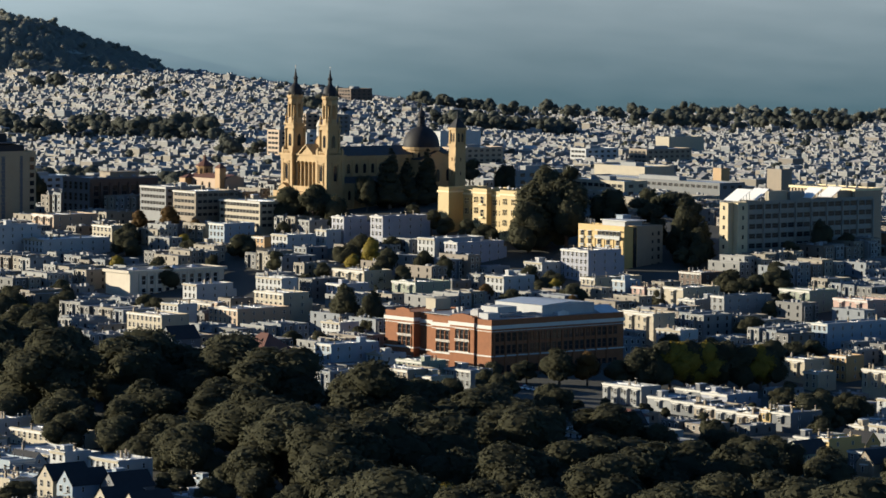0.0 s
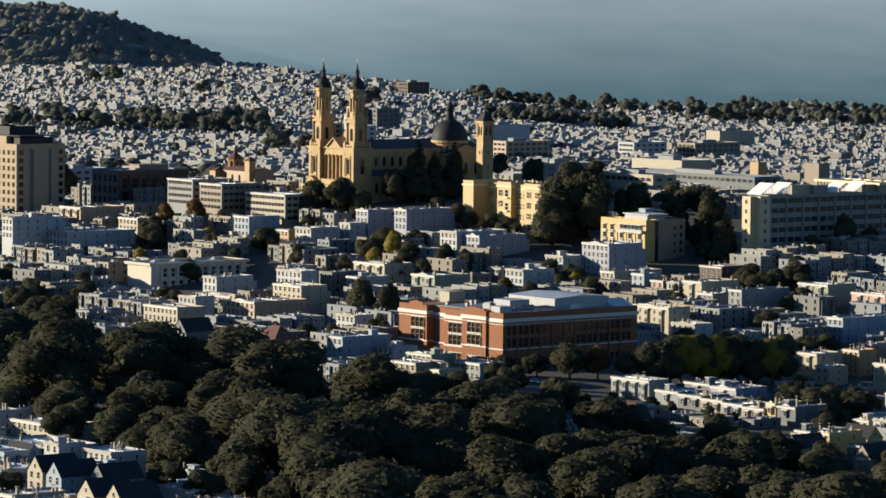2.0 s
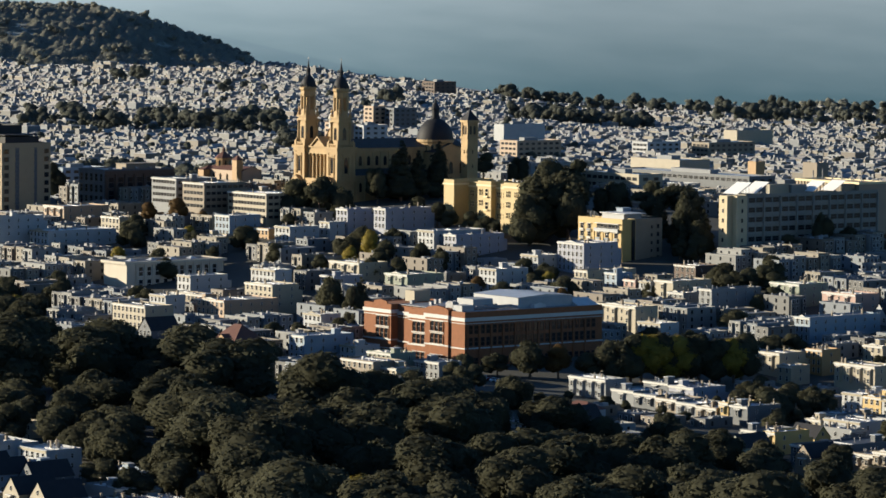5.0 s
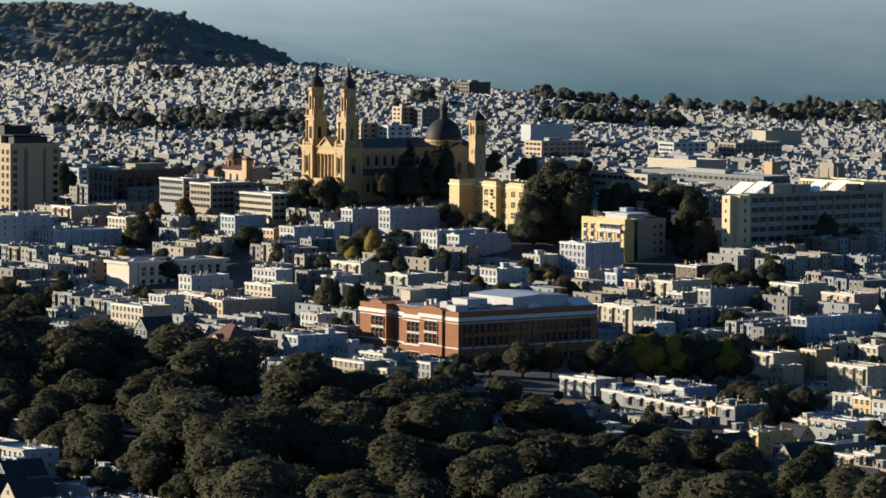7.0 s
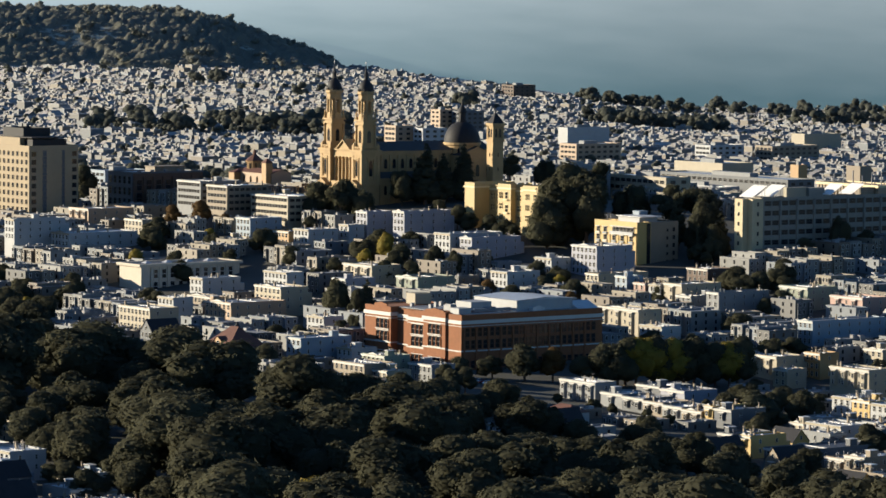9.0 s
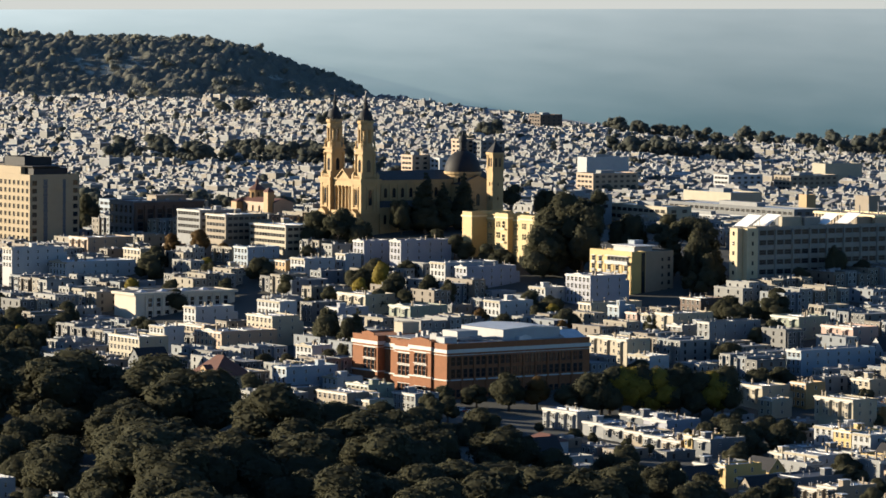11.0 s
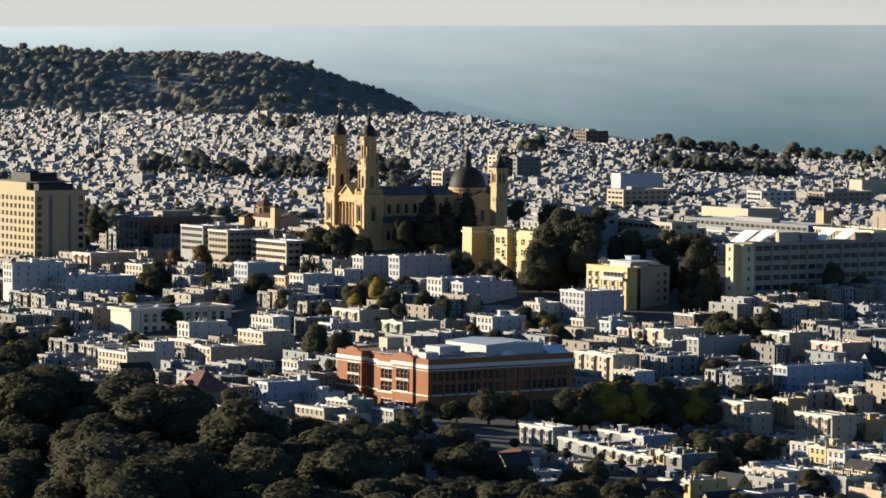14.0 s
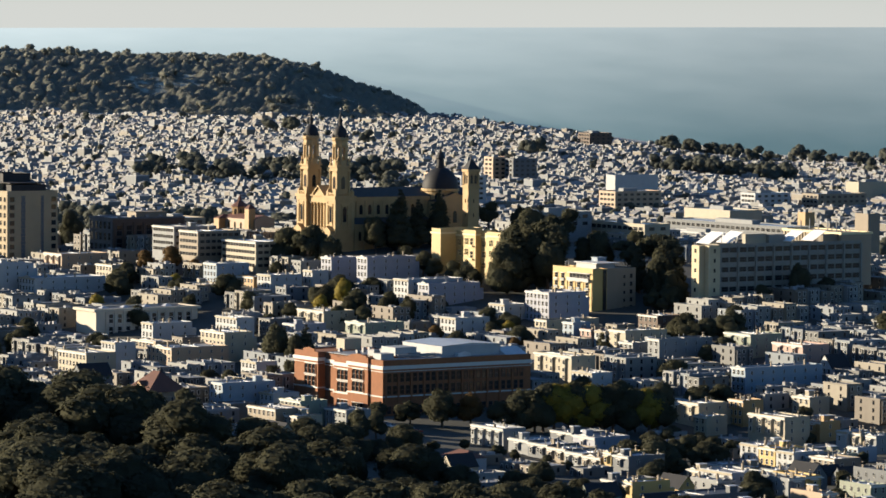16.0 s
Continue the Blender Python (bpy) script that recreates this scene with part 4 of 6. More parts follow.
def terrace_hall():
    ob = thing("lecture_hall", pose(200, 118, -16), "long sunlit tan lecture hall with ribbed upper wall", "building")
    part("wall", MB().box(0, 42, 0, 18, 0, 24), PAINT["peach"], ob)
    part("cornice", ring(MB(), 0, 42, 0, 18, 23.4, 24.5, 0.4, 0, 0.5), TRIMY, ob)
    for k in range(20):
        part("fin", MB().box(1 + 2.1 * k, 1.6 + 2.1 * k, -0.5, -0.002, 14, 23.3), PAINT["cream"], ob)
    for k in range(6):
        x = 3 + 6.5 * k
        part("flue", MB().lathe(x, 8, [(0.3, 24), (0.3, 28 + k % 3), (0.4, 28.1 + k % 3)], 8), METAL, ob)
terrace_hall(); take(200, 242, 118, 136)

# ---- hospital tower ----
def hospital():
    x0 = -170
    ob = thing("hospital_tower", pose(x0, -122, -30), "tall cream concrete hospital tower with square windows", "building")
    W, D, H = 53.2, 28.6, 46.0
    part("tower", MB().box(0, W, 0, D, 0, H), CREAMC, ob)
    part("parapet", ring(MB(), 0, W, 0, D, H, H + 0.9, 0.4), CREAMC, ob)
    part("roof", MB().box(0.5, W - 0.5, 0.5, D - 0.5, H + 0.004, H + 0.3), ROOF["tar"], ob)
    part("upper_storey", MB().box(0, W - 9.7, 0.4, D - 6, H + 0.3, H + 4.6), CREAMC, ob, "set-back cream upper storey")
    part("penthouse", MB().box(W - 9.7, W - 1.6, 3, D - 6, H + 0.3, H + 3.9), DARKROOF, ob, "dark set-back penthouse storey")
    part("penthouse_roof", MB().box(W - 20, W - 0.6, 2, D - 5, H + 4.61, H + 5.0), DARKROOF, ob)
    part("plant_screen", ring(MB(), W - 34, W - 14, 5, D - 8, H + 4.6, H + 9.2, 0.3), DARKROOF, ob)
    part("plant_room", MB().box(W - 31, W - 18, 8, D - 11, H + 4.6, H + 8.4), CONCRETE, ob)
    for r in range(9):
        win_grid(ob, 0.4, W - 0.4, -0.002, H - 4.6 - 3.95 * r, 1, 1, 12, 2.1, 2.4, "-y", WIN_CREAM)
    for r in range(9):
        z = H - 4.6 - 3.95 * r
        for y, w in ((2.7, 3.0), (9.0, 2.5), (19.8, 1.8), (26.2, 3.0)):
            win(ob, W + 0.002, y, z, w, 2.5, "+x", WIN_CREAM)
    for y, w in ((9.0, 2.5), (19.8, 1.8)):
        part("dark_strip", MB().box(W + 0.002, W + 0.05, y - w / 2, y + w / 2, 8, H - 1.6), PAINT["slate"], ob, "dark vertical window strip")
    part("band", MB().box(0, W, -0.5, -0.003, 6.6, 7.6), CREAMC, ob)
    for k in range(13):
        win(ob, 2.4 + 4.1 * k, -0.002, 2.6, 3.2, 2.4, "-y", WIN_CREAM)
CREAMC = mat("cream_concrete", (0.29, 0.228, 0.14), 0.75, var=0.18, scale=0.15)
WIN_CREAM = window_mesh("window", CREAMC, bars=0)
hospital(); take(-172, -114, -124, -90)

# ---- pale two-storey institute ----
def institute():
    ob = thing("institute", pose(74, -188, -44), "pale stone institute with pilasters and a flat cornice", "building")
    W, D, H = 17.6, 53.0, 16.5
    part("wall", MB().box(0, W, 0, D, 0, H), PALESTONE, ob)
    part("cornice", ring(MB(), 0, W, 0, D, H - 0.3, H + 0.9, 0.5, 0, 1.1), PALESTONE, ob)
    part("roof", MB().box(0.52, W - 0.52, 0.52, D - 0.52, H + 0.004, H + 0.5), ROOF["tar"], ob)
    part("plinth", ring(MB(), 0, W, 0, D, 0, 4.2, 0.4, 0, 0.3), PALESTONE, ob)
    for k in range(12):
        y = 0.8 + k * 4.45
        part("pilaster", MB().box(W + 0.002, W + 0.45, y, y + 1.0, 4.2, H - 0.4), PALESTONE, ob)
        if 0 < k:
            win(ob, W + 0.002, y - 1.7, 5.2, 2.4, 4.2, "+x")
            win(ob, W + 0.002, y - 1.7, 10.8, 2.4, 4.2, "+x")
    part("end_pavilion", MB().box(W + 0.003, W + 0.6, 0, 4.5, 0, H - 0.3), PALESTONE, ob)
    for k in range(4):
        part("skylight", MB().hip(5, 9, 8 + 11 * k, 12 + 11 * k, H + 0.5, H + 1.6), ROOF["white"], ob)
PALESTONE = mat("pale_stone", (0.46, 0.41, 0.33), 0.75, var=0.2, scale=0.2)
institute(); take(73, 93, -189, -134)

# ---- red brick school ----
def school():
    ob = thing("school", pose(299.9, -213.2, -54), "red brick school with white cornice band and tall windows", "building")
    H = 25.4
    def wing(name, x0, x1, y0, y1, h, cols, rows=3):
        b = part(name, MB().box(x0, x1, y0, y1, 0, h), BRICKS, ob)
        part("cornice_band", ring(MB(), x0, x1, y0, y1, h - 3.3, h - 1.9, 0.2, 0, 0.45), TRIM, b)
        part("string_course", ring(MB(), x0, x1, y0, y1, h - 4.3, h - 4.05, 0.2, 0, 0.2), TRIM, b)
        part("sill_course", ring(MB(), x0, x1, y0, y1, h - 14.1, h - 13.6, 0.2, 0, 0.35), TRIM, b)
        part("parapet", ring(MB(), x0, x1, y0, y1, h, h + 0.35, 0.5), BRICKS, b)
        for x in cols:
            for r in range(rows):
                z = h - 8.5 - 4.8 * r if r < 2 else 4.6
                for k in (-2.7, 0, 2.7):
                    win(b, x + k, y0 - 0.002, z, 2.2, 3.9 if r < 2 else 3.4, "-y", WIN_SCHOOL)
                part("sill", MB().box(x - 4.3, x + 4.3, y0 - 0.45, y0 - 0.003, z - 0.35, z - 0.05), TRIM, b)
                part("lintel", MB().box(x - 4.2, x + 4.2, y0 - 0.25, y0 - 0.003, z + (3.95 if r < 2 else 3.45), z + (4.2 if r < 2 else 3.65)), TRIM, b)
                for k in (-4.1, -1.35, 1.35, 4.1):
                    part("mullion", MB().box(x + k - 0.16, x + k + 0.16, y0 - 0.4, y0 - 0.003, z, z + 3.4), BRICKS, b)
        return b
    wing("west_wing", 0, 17.5, 0, 30, H, [12.0])
    wing("centre", 17.5, 56.5, 3.5, 66, H - 0.6, [])
    wing("entrance_range", 27, 40, 1.6, 12, H - 0.9, [33.6])
    wing("entrance_wing", 40, 54.5, -0.4, 14, H + 0.4, [47.5])
    e = wing("east_wing", 54.5, 63.8, 0.5, 70.7, H, [])
    for x0, x1 in ((6.5, 15), (41.5, 53.5)):
        part("gable_parapet", MB().box(x0, x1, -0.5 if x0 > 30 else -0.1, 0.4, H + 0.2, H + 1.2).gable(x0, x1, -0.5 if x0 > 30 else -0.1, 0.4, H + 1.2, H + 2.0, 0, "y", 0, 0.0), BRICKS, ob)
    for k in range(11):
        y = 4 + 6.0 * k
        for r in range(3):
            z = H - 8.5 - 4.8 * r if r < 2 else 4.6
            for j in (-1.35, 1.35):
                win(e, 63.802, y + 0.8 + j, z + 0.2, 1.9, 3.5 if r < 2 else 3.0, "+x", WIN_BRICK)
        part("pilaster", MB().box(63.803, 64.2, y - 2.7, y - 1.9, 0, H - 5.2), BRICKS, e)
    part("roof", MB().box(16, 62, 4, 66, H + 0.01, H + 0.25), ROOF["grey"], ob)
    part("assembly_hall", MB().box(30, 58, 32, 60, H + 0.25, H + 4.4), PAINT["white"], ob, "white roof-top assembly hall")
    part("hall_roof", MB().gable(30, 58, 32, 60, H + 4.4, H + 5.3, 0, "x", 0, 0.4), ROOF["silver"], ob)
    part("stair_house", MB().box(42, 52, 14, 24, H + 0.25, H + 4.0), PAINT["white"], ob)
    part("stair_house", MB().box(54.5, 60, 2, 8, H + 0.25, H + 2.6), PAINT["white"], ob)
    part("penthouse", MB().box(6, 12, 16, 24, H + 0.25, H + 4.6), PAINT["cream"], ob)
    part("skylight_shed", MB().gable(48, 62, 60, 70, H + 0.3, H + 3.0, 0, "y", 0, 0.2), ROOF["white"], ob)
    part("air_handler", MB().box(46, 50.5, 5, 8, H + 0.9, H + 3.0).box(46.6, 49.9, 5.5, 7.5, H + 3.0, H + 3.4).box(46.2, 46.6, 5.2, 5.6, H + 0.25, H + 0.9).box(49.9, 50.3, 5.2, 5.6, H + 0.25, H + 0.9).box(46.2, 46.6, 7.4, 7.8, H + 0.25, H + 0.9).box(49.9, 50.3, 7.4, 7.8, H + 0.25, H + 0.9), METAL, ob)
    part("roof_duct", MB().box(55.5, 56.7, 12, 30, H + 0.7, H + 1.7).box(50, 55.5, 20, 21.2, H + 0.7, H + 1.7).box(55.8, 56.4, 14, 14.6, H + 0.25, H + 0.7).box(55.8, 56.4, 26, 26.6, H + 0.25, H + 0.7), METAL, ob)
    part("barrel_vault", MB().quad([(60.6, 38, H + 0.25), (60.6, 44, H + 0.25), (60.6, 44, H + 1.4), (60.6, 41, H + 2.3), (60.6, 38, H + 1.4)]).box(57.5, 60.598, 38, 44, H + 0.25, H + 1.4), ROOF["white"], ob)
    for k in range(12):
        x, y = 18 + 3.3 * k, 9 + (k * 29 % 17)
        part("roof_vent", MB().box(x, x + 1.4, y, y + 1.4, H + 0.25, H + 1.6 + 0.3 * (k % 3)), METAL, ob)

def brick_material():
    m = mat("school_brick", (0.215, 0.083, 0.03), 0.85, var=0.3, scale=0.5, fine=8)
    t = m.node_tree
    g = t.nodes.new("ShaderNodeNewGeometry")
    sep = t.nodes.new("ShaderNodeSeparateXYZ")
    t.links.new(g.outputs["Position"], sep.inputs[0])
    add = t.nodes.new("ShaderNodeMath"); add.operation = "ADD"
    t.links.new(sep.outputs["X"], add.inputs[0]); t.links.new(sep.outputs["Y"], add.inputs[1])
    com = t.nodes.new("ShaderNodeCombineXYZ")
    t.links.new(add.outputs[0], com.inputs["X"]); t.links.new(sep.outputs["Z"], com.inputs["Y"])
    bk = t.nodes.new("ShaderNodeTexBrick")
    bk.inputs["Scale"].default_value = 1.0
    bk.inputs["Brick Width"].default_value, bk.inputs["Row Height"].default_value, bk.inputs["Mortar Size"].default_value = 0.24, 0.08, 0.008
    t.links.new(com.outputs[0], bk.inputs["Vector"])
    bp = t.nodes.new("ShaderNodeBump"); bp.inputs["Strength"].default_value = 0.3; bp.inputs["Distance"].default_value = 0.01
    t.links.new(bk.outputs["Fac"], bp.inputs["Height"])
    t.links.new(bp.outputs["Normal"], t.nodes["Principled BSDF"].inputs["Normal"])
    return m
BRICKS = brick_material()
WIN_BRICK = window_mesh("window", PAINT["brown"])
WIN_SCHOOL = window_mesh("window", PAINT["brown"])
school(); take(298, 366, -216, -140)

# ---- distant landmarks ----
def tower_block(x, y, z, w, d, h, m, label, bands=True, foot=None):
    """A plain larger building with its roof at height z."""
    g = min(ground_z(x, y), ground_z(x + w, y), ground_z(x + w, y + d), z - h) - 1 if foot is None else foot
    ob = thing("building", pose(x, y, g), label, "building")
    H = z - g
    part("wall", MB().box(0, w, 0, d, 0, H), m, ob)
    part("parapet", ring(MB(), 0, w, 0, d, H, H + 0.8, 0.4), m, ob)
    part("roof", MB().box(0.42, w - 0.42, 0.42, d - 0.42, H + 0.004, H + 0.2), ROOF["silver"], ob)
    n = max(1, int(h / 3.6))
    if bands:
        for r in range(n):
            z0 = H - 3.6 * (r + 1) + 1.0
            win_grid(ob, 1, w - 1, -0.002, z0, 1, 1, max(2, int(w / 4.5)), min(3.4, w / 4), 1.7, "-y", WIN_DARK)
            win_grid(ob, 1, d - 1, w + 0.002, z0, 1, 1, max(2, int(d / 6)), 3.2, 1.7, "+x", WIN_DARK)
    part("plant_room", MB().box(w * 0.35, w * 0.65, d * 0.3, d * 0.6, H + 0.2, H + 2.6), PAINT["grey"], ob)
    take(x, x + w, y, y + d)
    return ob
P = PAINT
tower_block(7, 105, 7.4, 13, 34, 8, P["grey"], "long grey flat-roofed campus building in shade")
tower_block(12, 144, 2.4, 46, 16, 8, P["cream"], "low cream campus building with a flat roof")
tower_block(-236, 395, -6.4, 44, 24, 9, P["cream"], "wide sunlit cream hall with a flat roof", False)
tower_block(-195, 350, -10.0, 112, 20, 7, P["slate"], "dark low building with a glazed upper band")
tower_block(-175, 330, -15.0, 60, 12, 5, P["white"], "low white building with a flat roof")
tower_block(-160, 420, -6.2, 7, 7, 6, P["ochre"], "orange stair tower on a low building", False)
tower_block(-150, 455, -7.0, 12, 9, 10, P["tan"], "tan stair tower beside a low building", False)
tower_block(-407, 92, -12.9, 16, 30, 12, P["blue"], "blue-grey office building with rows of windows")
tower_block(-370, 104, -12.0, 26, 24, 12, P["tan"], "tan office building with a long flat roof")
tower_block(-786, 577, -7.4, 14, 16, 22, P["peach"], "slim peach apartment tower above the far houses")
tower_block(-768, 590, -9.0, 12, 22, 20, P["white"], "white apartment slab above the far houses")
tower_block(-1049, 813, -7.1, 13, 14, 18, P["peach"], "peach apartment tower far off in the town")
tower_block(-1032, 822, -8.0, 12, 24, 17, P["slate"], "dark apartment slab far off in the town")
tower_block(-868, 804, -15.4, 12, 42, 10, P["white"], "white hall with a pale flat roof", False)
tower_block(-710, 681, -19.5, 20, 42, 13, P["peach"], "peach and brown office building far off")
tower_block(-749, 844, -25.0, 18, 34, 11, P["white"], "white two-storey hall with window bands")
tower_block(-733, 891, -25.7, 20, 48, 11, P["tan"], "tan school building in the far town")
tower_block(-1650, 1346, -8.0, 20, 28, 16, P["brown"], "brown slab hospital on the far skyline")
tower_block(-866, 1046, -24.0, 16, 40, 9, P["cream"], "cream hall far off among trees", False)

def tiled_church():
    """The low tile-roofed church with a drum."""
    ob = thing("chapel", pose(-132, 9, -14.5), "peach stucco chapel with red tile roofs and octagonal drum", "church")
    part("nave", MB().box(2, 34, 2, 14, 0, 15.5).gable(2, 34, 2, 14, 15.5, 17.5, 1, "x", 0), [P["peach"], REDROOF], ob)
    part("porch", MB().box(0, 5, -2, 8, 0, 15).hip(-0.4, 5.4, -2.4, 8.4, 15, 17, 1), [P["ochre"], REDROOF], ob)
    part("drum", MB().lathe(6, 10, [(4.2, 15), (4.2, 21)], 8), P["ochre"], ob)
    for k in range(8):
        q = math.pi / 4 * (k + 0.5)
        w = new("drum_window", WIN_STONE)
        w.parent = ob
        w.location = (6 + 3.9 * math.sin(q), 10 - 3.9 * math.cos(q), 16.8)
        w.rotation_euler, w.scale = (0, 0, q), (1.4, 1, 3.2)
    part("drum_cornice", MB().lathe(6, 10, [(4.2, 20.2), (4.6, 20.5), (4.6, 20.99)], 8), P["ochre"], ob)
    part("drum_roof", MB().lathe(6, 10, [(4.9, 21), (1.0, 24), (0.9, 25.4), (0.1, 27)], 8), REDROOF, ob)
    for k in range(4):
        win(ob, 8.5 + 6 * k, 1.998, 10, 1.6, 3.6, "-y", WIN_STONE, "arched_window")
    part("bell_turret", MB().box(29, 33, -1, 3, 0, 21).hip(28.6, 33.4, -1.4, 3.4, 21, 23.4, 1), [P["ochre"], REDROOF], ob)
tiled_church(); take(-134, -96, 5, 27)

def twin_church():
    ob = thing("church", pose(-927, 932, -46), "white far church with two round-topped towers", "church")
    for x in (0, 11):
        b = part("tower", MB().lathe(x, 0, [(3.6, 0), (3.6, 12), (3.2, 15), (2.4, 18), (0.8, 20.5), (0.1, 22)], 8), PAINT["white"], ob)
    part("nave", MB().box(-3, 14, 3, 30, 0, 11).gable(-3, 14, 3, 30, 11, 15), PAINT["white"], ob)
    take(-940, -905, 925, 970)
twin_church()

def arcade_hall():
    """A long hall in shade: tall recessed bays between piers under a flat roof."""
    ob = thing("campus_hall", pose(-130.4, -67, -24), "long dark brown hall with tall recessed bays", "building")
    W, D, H = 22.8, 42.0, 26.2
    part("wall", MB().box(0, W, 0, D, 0, H), PAINT["brown"], ob)
    part("front", MB().box(0, W, -0.5, -0.002, 0, H), PAINT["slate"], ob, "blue-grey front with square windows")
    part("attic", ring(MB(), 0, W, -0.5, D, H, H + 0.8, 0.5, 0, 0.2), PAINT["slate"], ob, "grey attic band")
    part("roof", MB().box(0.6, W - 0.6, 0.6, D - 0.6, H + 0.01, H + 0.2), ROOF["grey"], ob)
    for k in range(8):
        y = 0.3 + k * (D - 1.6) / 7
        part("pier", MB().box(W + 0.002, W + 0.8, y, y + 1.2, 0, H - 1.6), PAINT["brown"], ob)
        if k < 7:
            for r in range(3):
                win(ob, W + 0.002, y + 3.5, H - 8.5 - 6.6 * r, 3.4, 5.4, "+x", WIN_DARK)
    for k in range(5):
        for r in range(4):
            win(ob, 2.4 + 4.5 * k, -0.502, H - 5.2 - 5.6 * r, 2.3, 3.8, "-y", WIN_DARK)
    part("penthouse", MB().box(6, 15, 18, 36, H + 0.2, H + 2.8).box(5.6, 15.4, 17.6, 36.4, H + 2.8, H + 3.1), PAINT["tan"], ob)
    for k in range(4):
        part("roof_vent", MB().box(17, 18.4, 6 + 8 * k, 7.6 + 8 * k, H + 0.2, H + 1.5), METAL, ob)
arcade_hall(); take(-131, -107, -68, -24, 4)

# ---- houses that stand out ----
house(-33, -185, -13.3, 9, 28, 3, "white", "tar")
house(-80, -121, -12.2, 18, 26, 4, "peach", "grey", bays=3)
house(-37, -116, -15.5, 16, 12, 3, "cream", "tar")
house(-57, -73, 1.3, 21, 24, 4, "grey", "grey", "office")
house(-26, -76, 0.5, 18, 24, 4, "tan", "silver", "office")
house(-1.5, -66.5, -3, 31.5, 22, 4, "cream", "white", "office")
house(21, -90, -12.5, 12, 18, 3, "blue", "white")
house(37, -81, -18, 15, 10, 2, "ochre", "grey")
house(65, -87, -15.5, 12, 17, 3, "white", "white")
house(71, -65.5, -13.8, 8, 9, 3, "white", "silver")
house(70, -55, -8, 9, 14, 3, "lavender", "silver")
house(90, -48, -7, 9, 27, 3, "lavender", "grey")
house(133.5, -56, -14.5, 12, 30, 3, "white", "grey")
house(149, -53, -15.7, 9, 28, 3, "lavender", "grey")
house(145, -115, -25.6, 22, 16, 3, "cream", "grey", bays=3)
house(191, -119, -28, 16, 20, 3, "green", "tar", bays=2)
house(141, -155, -27.7, 18, 9, 3, "white", "white")
house(177, -184, -30.5, 20, 14, 3, "cream", "white")
house(166, -135.5, -30, 10, 16, 3, "lavender", "grey")
house(213, -84, -25.8, 12, 18, 3, "white", "grey")
house(25, -102, -21.4, 18, 12, 3, "cream", "grey", bays=2)
house(126, -184, -30.6, 10, 20, 3, "white", "white")
house(-22, -166, -19.5, 16, 38, 3, "white", "silver")
house(208, -35, -16.2, 18, 20, 4, "lavender", "grey")
house(242, -54, -26, 9, 28, 3, "cream", "tar")
house(260, -52, -26, 8, 9, 3, "blue", "white")
house(270, -50, -28.4, 8, 9, 3, "pink", "grey")
house(279, -49, -28.6, 8, 9, 3, "white", "white")
house(288, -48, -27.5, 12, 22, 3, "cream", "grey", bays=1)
house(257, -9, -24.3, 14, 14, 3, "brown", "grey")
house(323, -13, -27.5, 18, 17, 4, "green", "grey", bays=2)
house(353, -11, -29.7, 20, 14, 4, "pink", "grey", bays=2)
house(322, -111, -32.3, 26, 12, 4, "cream", "grey", bays=3)
house(355, -116, -37.3, 14, 10, 3, "white", "silver")
house(321, -52, -28.9, 8, 28, 3, "grey", "tar")
house(304, -54.5, -31.3, 10, 14, 3, "grey", "grey")
house(389, -61, -35.3, 9, 40, 4, "blue", "grey")
house(413.6, -116.7, -43.6, 26, 14, 3, "cream", "grey", bays=3)
house(437, -100, -42.6, 9, 10, 3, "ochre", "grey")
house(446, -124, -47.0, 8, 10, 2, "cream", "white")
house(470.4, -116.8, -44.4, 22, 12, 3, "cream", "tar", bays=4)
house(515.4, -156.2, -49.7, 10.5, 14, 2, "white", "white")
house(526.2, -156.2, -50.1, 9.5, 14, 2, "yellow", "white")
house(536.0, -156.0, -50.5, 10, 14, 2, "white", "white")
house(548, -152, -51.4, 16, 12, 2, "tan", "grey")
house(566, -214, -51, 18, 14, 3, "white", "grey", bays=2)
# Row of white and cream fronts in shade: the shade is put into darker paints.
house(461.2, -221.4, -49.4, 12.5, 14, 2, "grey", "white", bays=1)
house(474, -221.8, -49.8, 12.5, 14, 2, "slate", "silver", bays=2)
house(486.8, -222.4, -50.3, 11.5, 14, 2, "tan", "grey", bays=2)
house(498.6, -223.0, -50.8, 11, 14, 2, "grey", "silver", bays=2)
house(509.8, -223.4, -51.2, 11, 14, 2, "tan", "grey", bays=2)
# One yellow house in two parts, its shaded part painted slate.
house(521.2, -222.4, -48.9, 4.6, 14, 2, "yellow", "silver", bays=1)
house(526.0, -222.0, -49.4, 9.5, 16, 2, "slate", "silver", bays=1)
house(479.2, -95.5, -47.5, 8, 10, 2, "ochre", "grey", bays=1)
house(503, -100.7, -49.0, 6.2, 11, 2, "white", "silver", bays=1)
house(509.4, -99.2, -49.3, 6.2, 11, 2, "cream", "grey", bays=1)
house(516, -98, -49.6, 7, 11, 2, "grey", "tar", bays=1)
house(434, -66, -43.0, 11, 10, 2, "cream", "grey")
house(381.1, -10.1, -37.5, 10, 10, 2, "white", "grey", "gable")
house(530, -117.7, -51.6, 6, 9, 2, "blue", "silver")
house(537.4, -139, -51.6, 13, 9, 2, "green", "grey")
house(571, -177, -53.5, 6.4, 9, 2, "slate", "grey", "gable")
house(578, -174, -53.5, 6.4, 9, 2, "brown", "grey", "gable")
house(585, -171, -53.6, 6.4, 9, 2, "slate", "grey", "gable")
house(549.9, -207.3, -53.0, 7.5, 9, 1, "cream", "white")
house(536.5, -188, -53.2, 9, 10, 1, "grey", "silver")
house(547, -184, -53.4, 9, 10, 1, "tan", "silver")
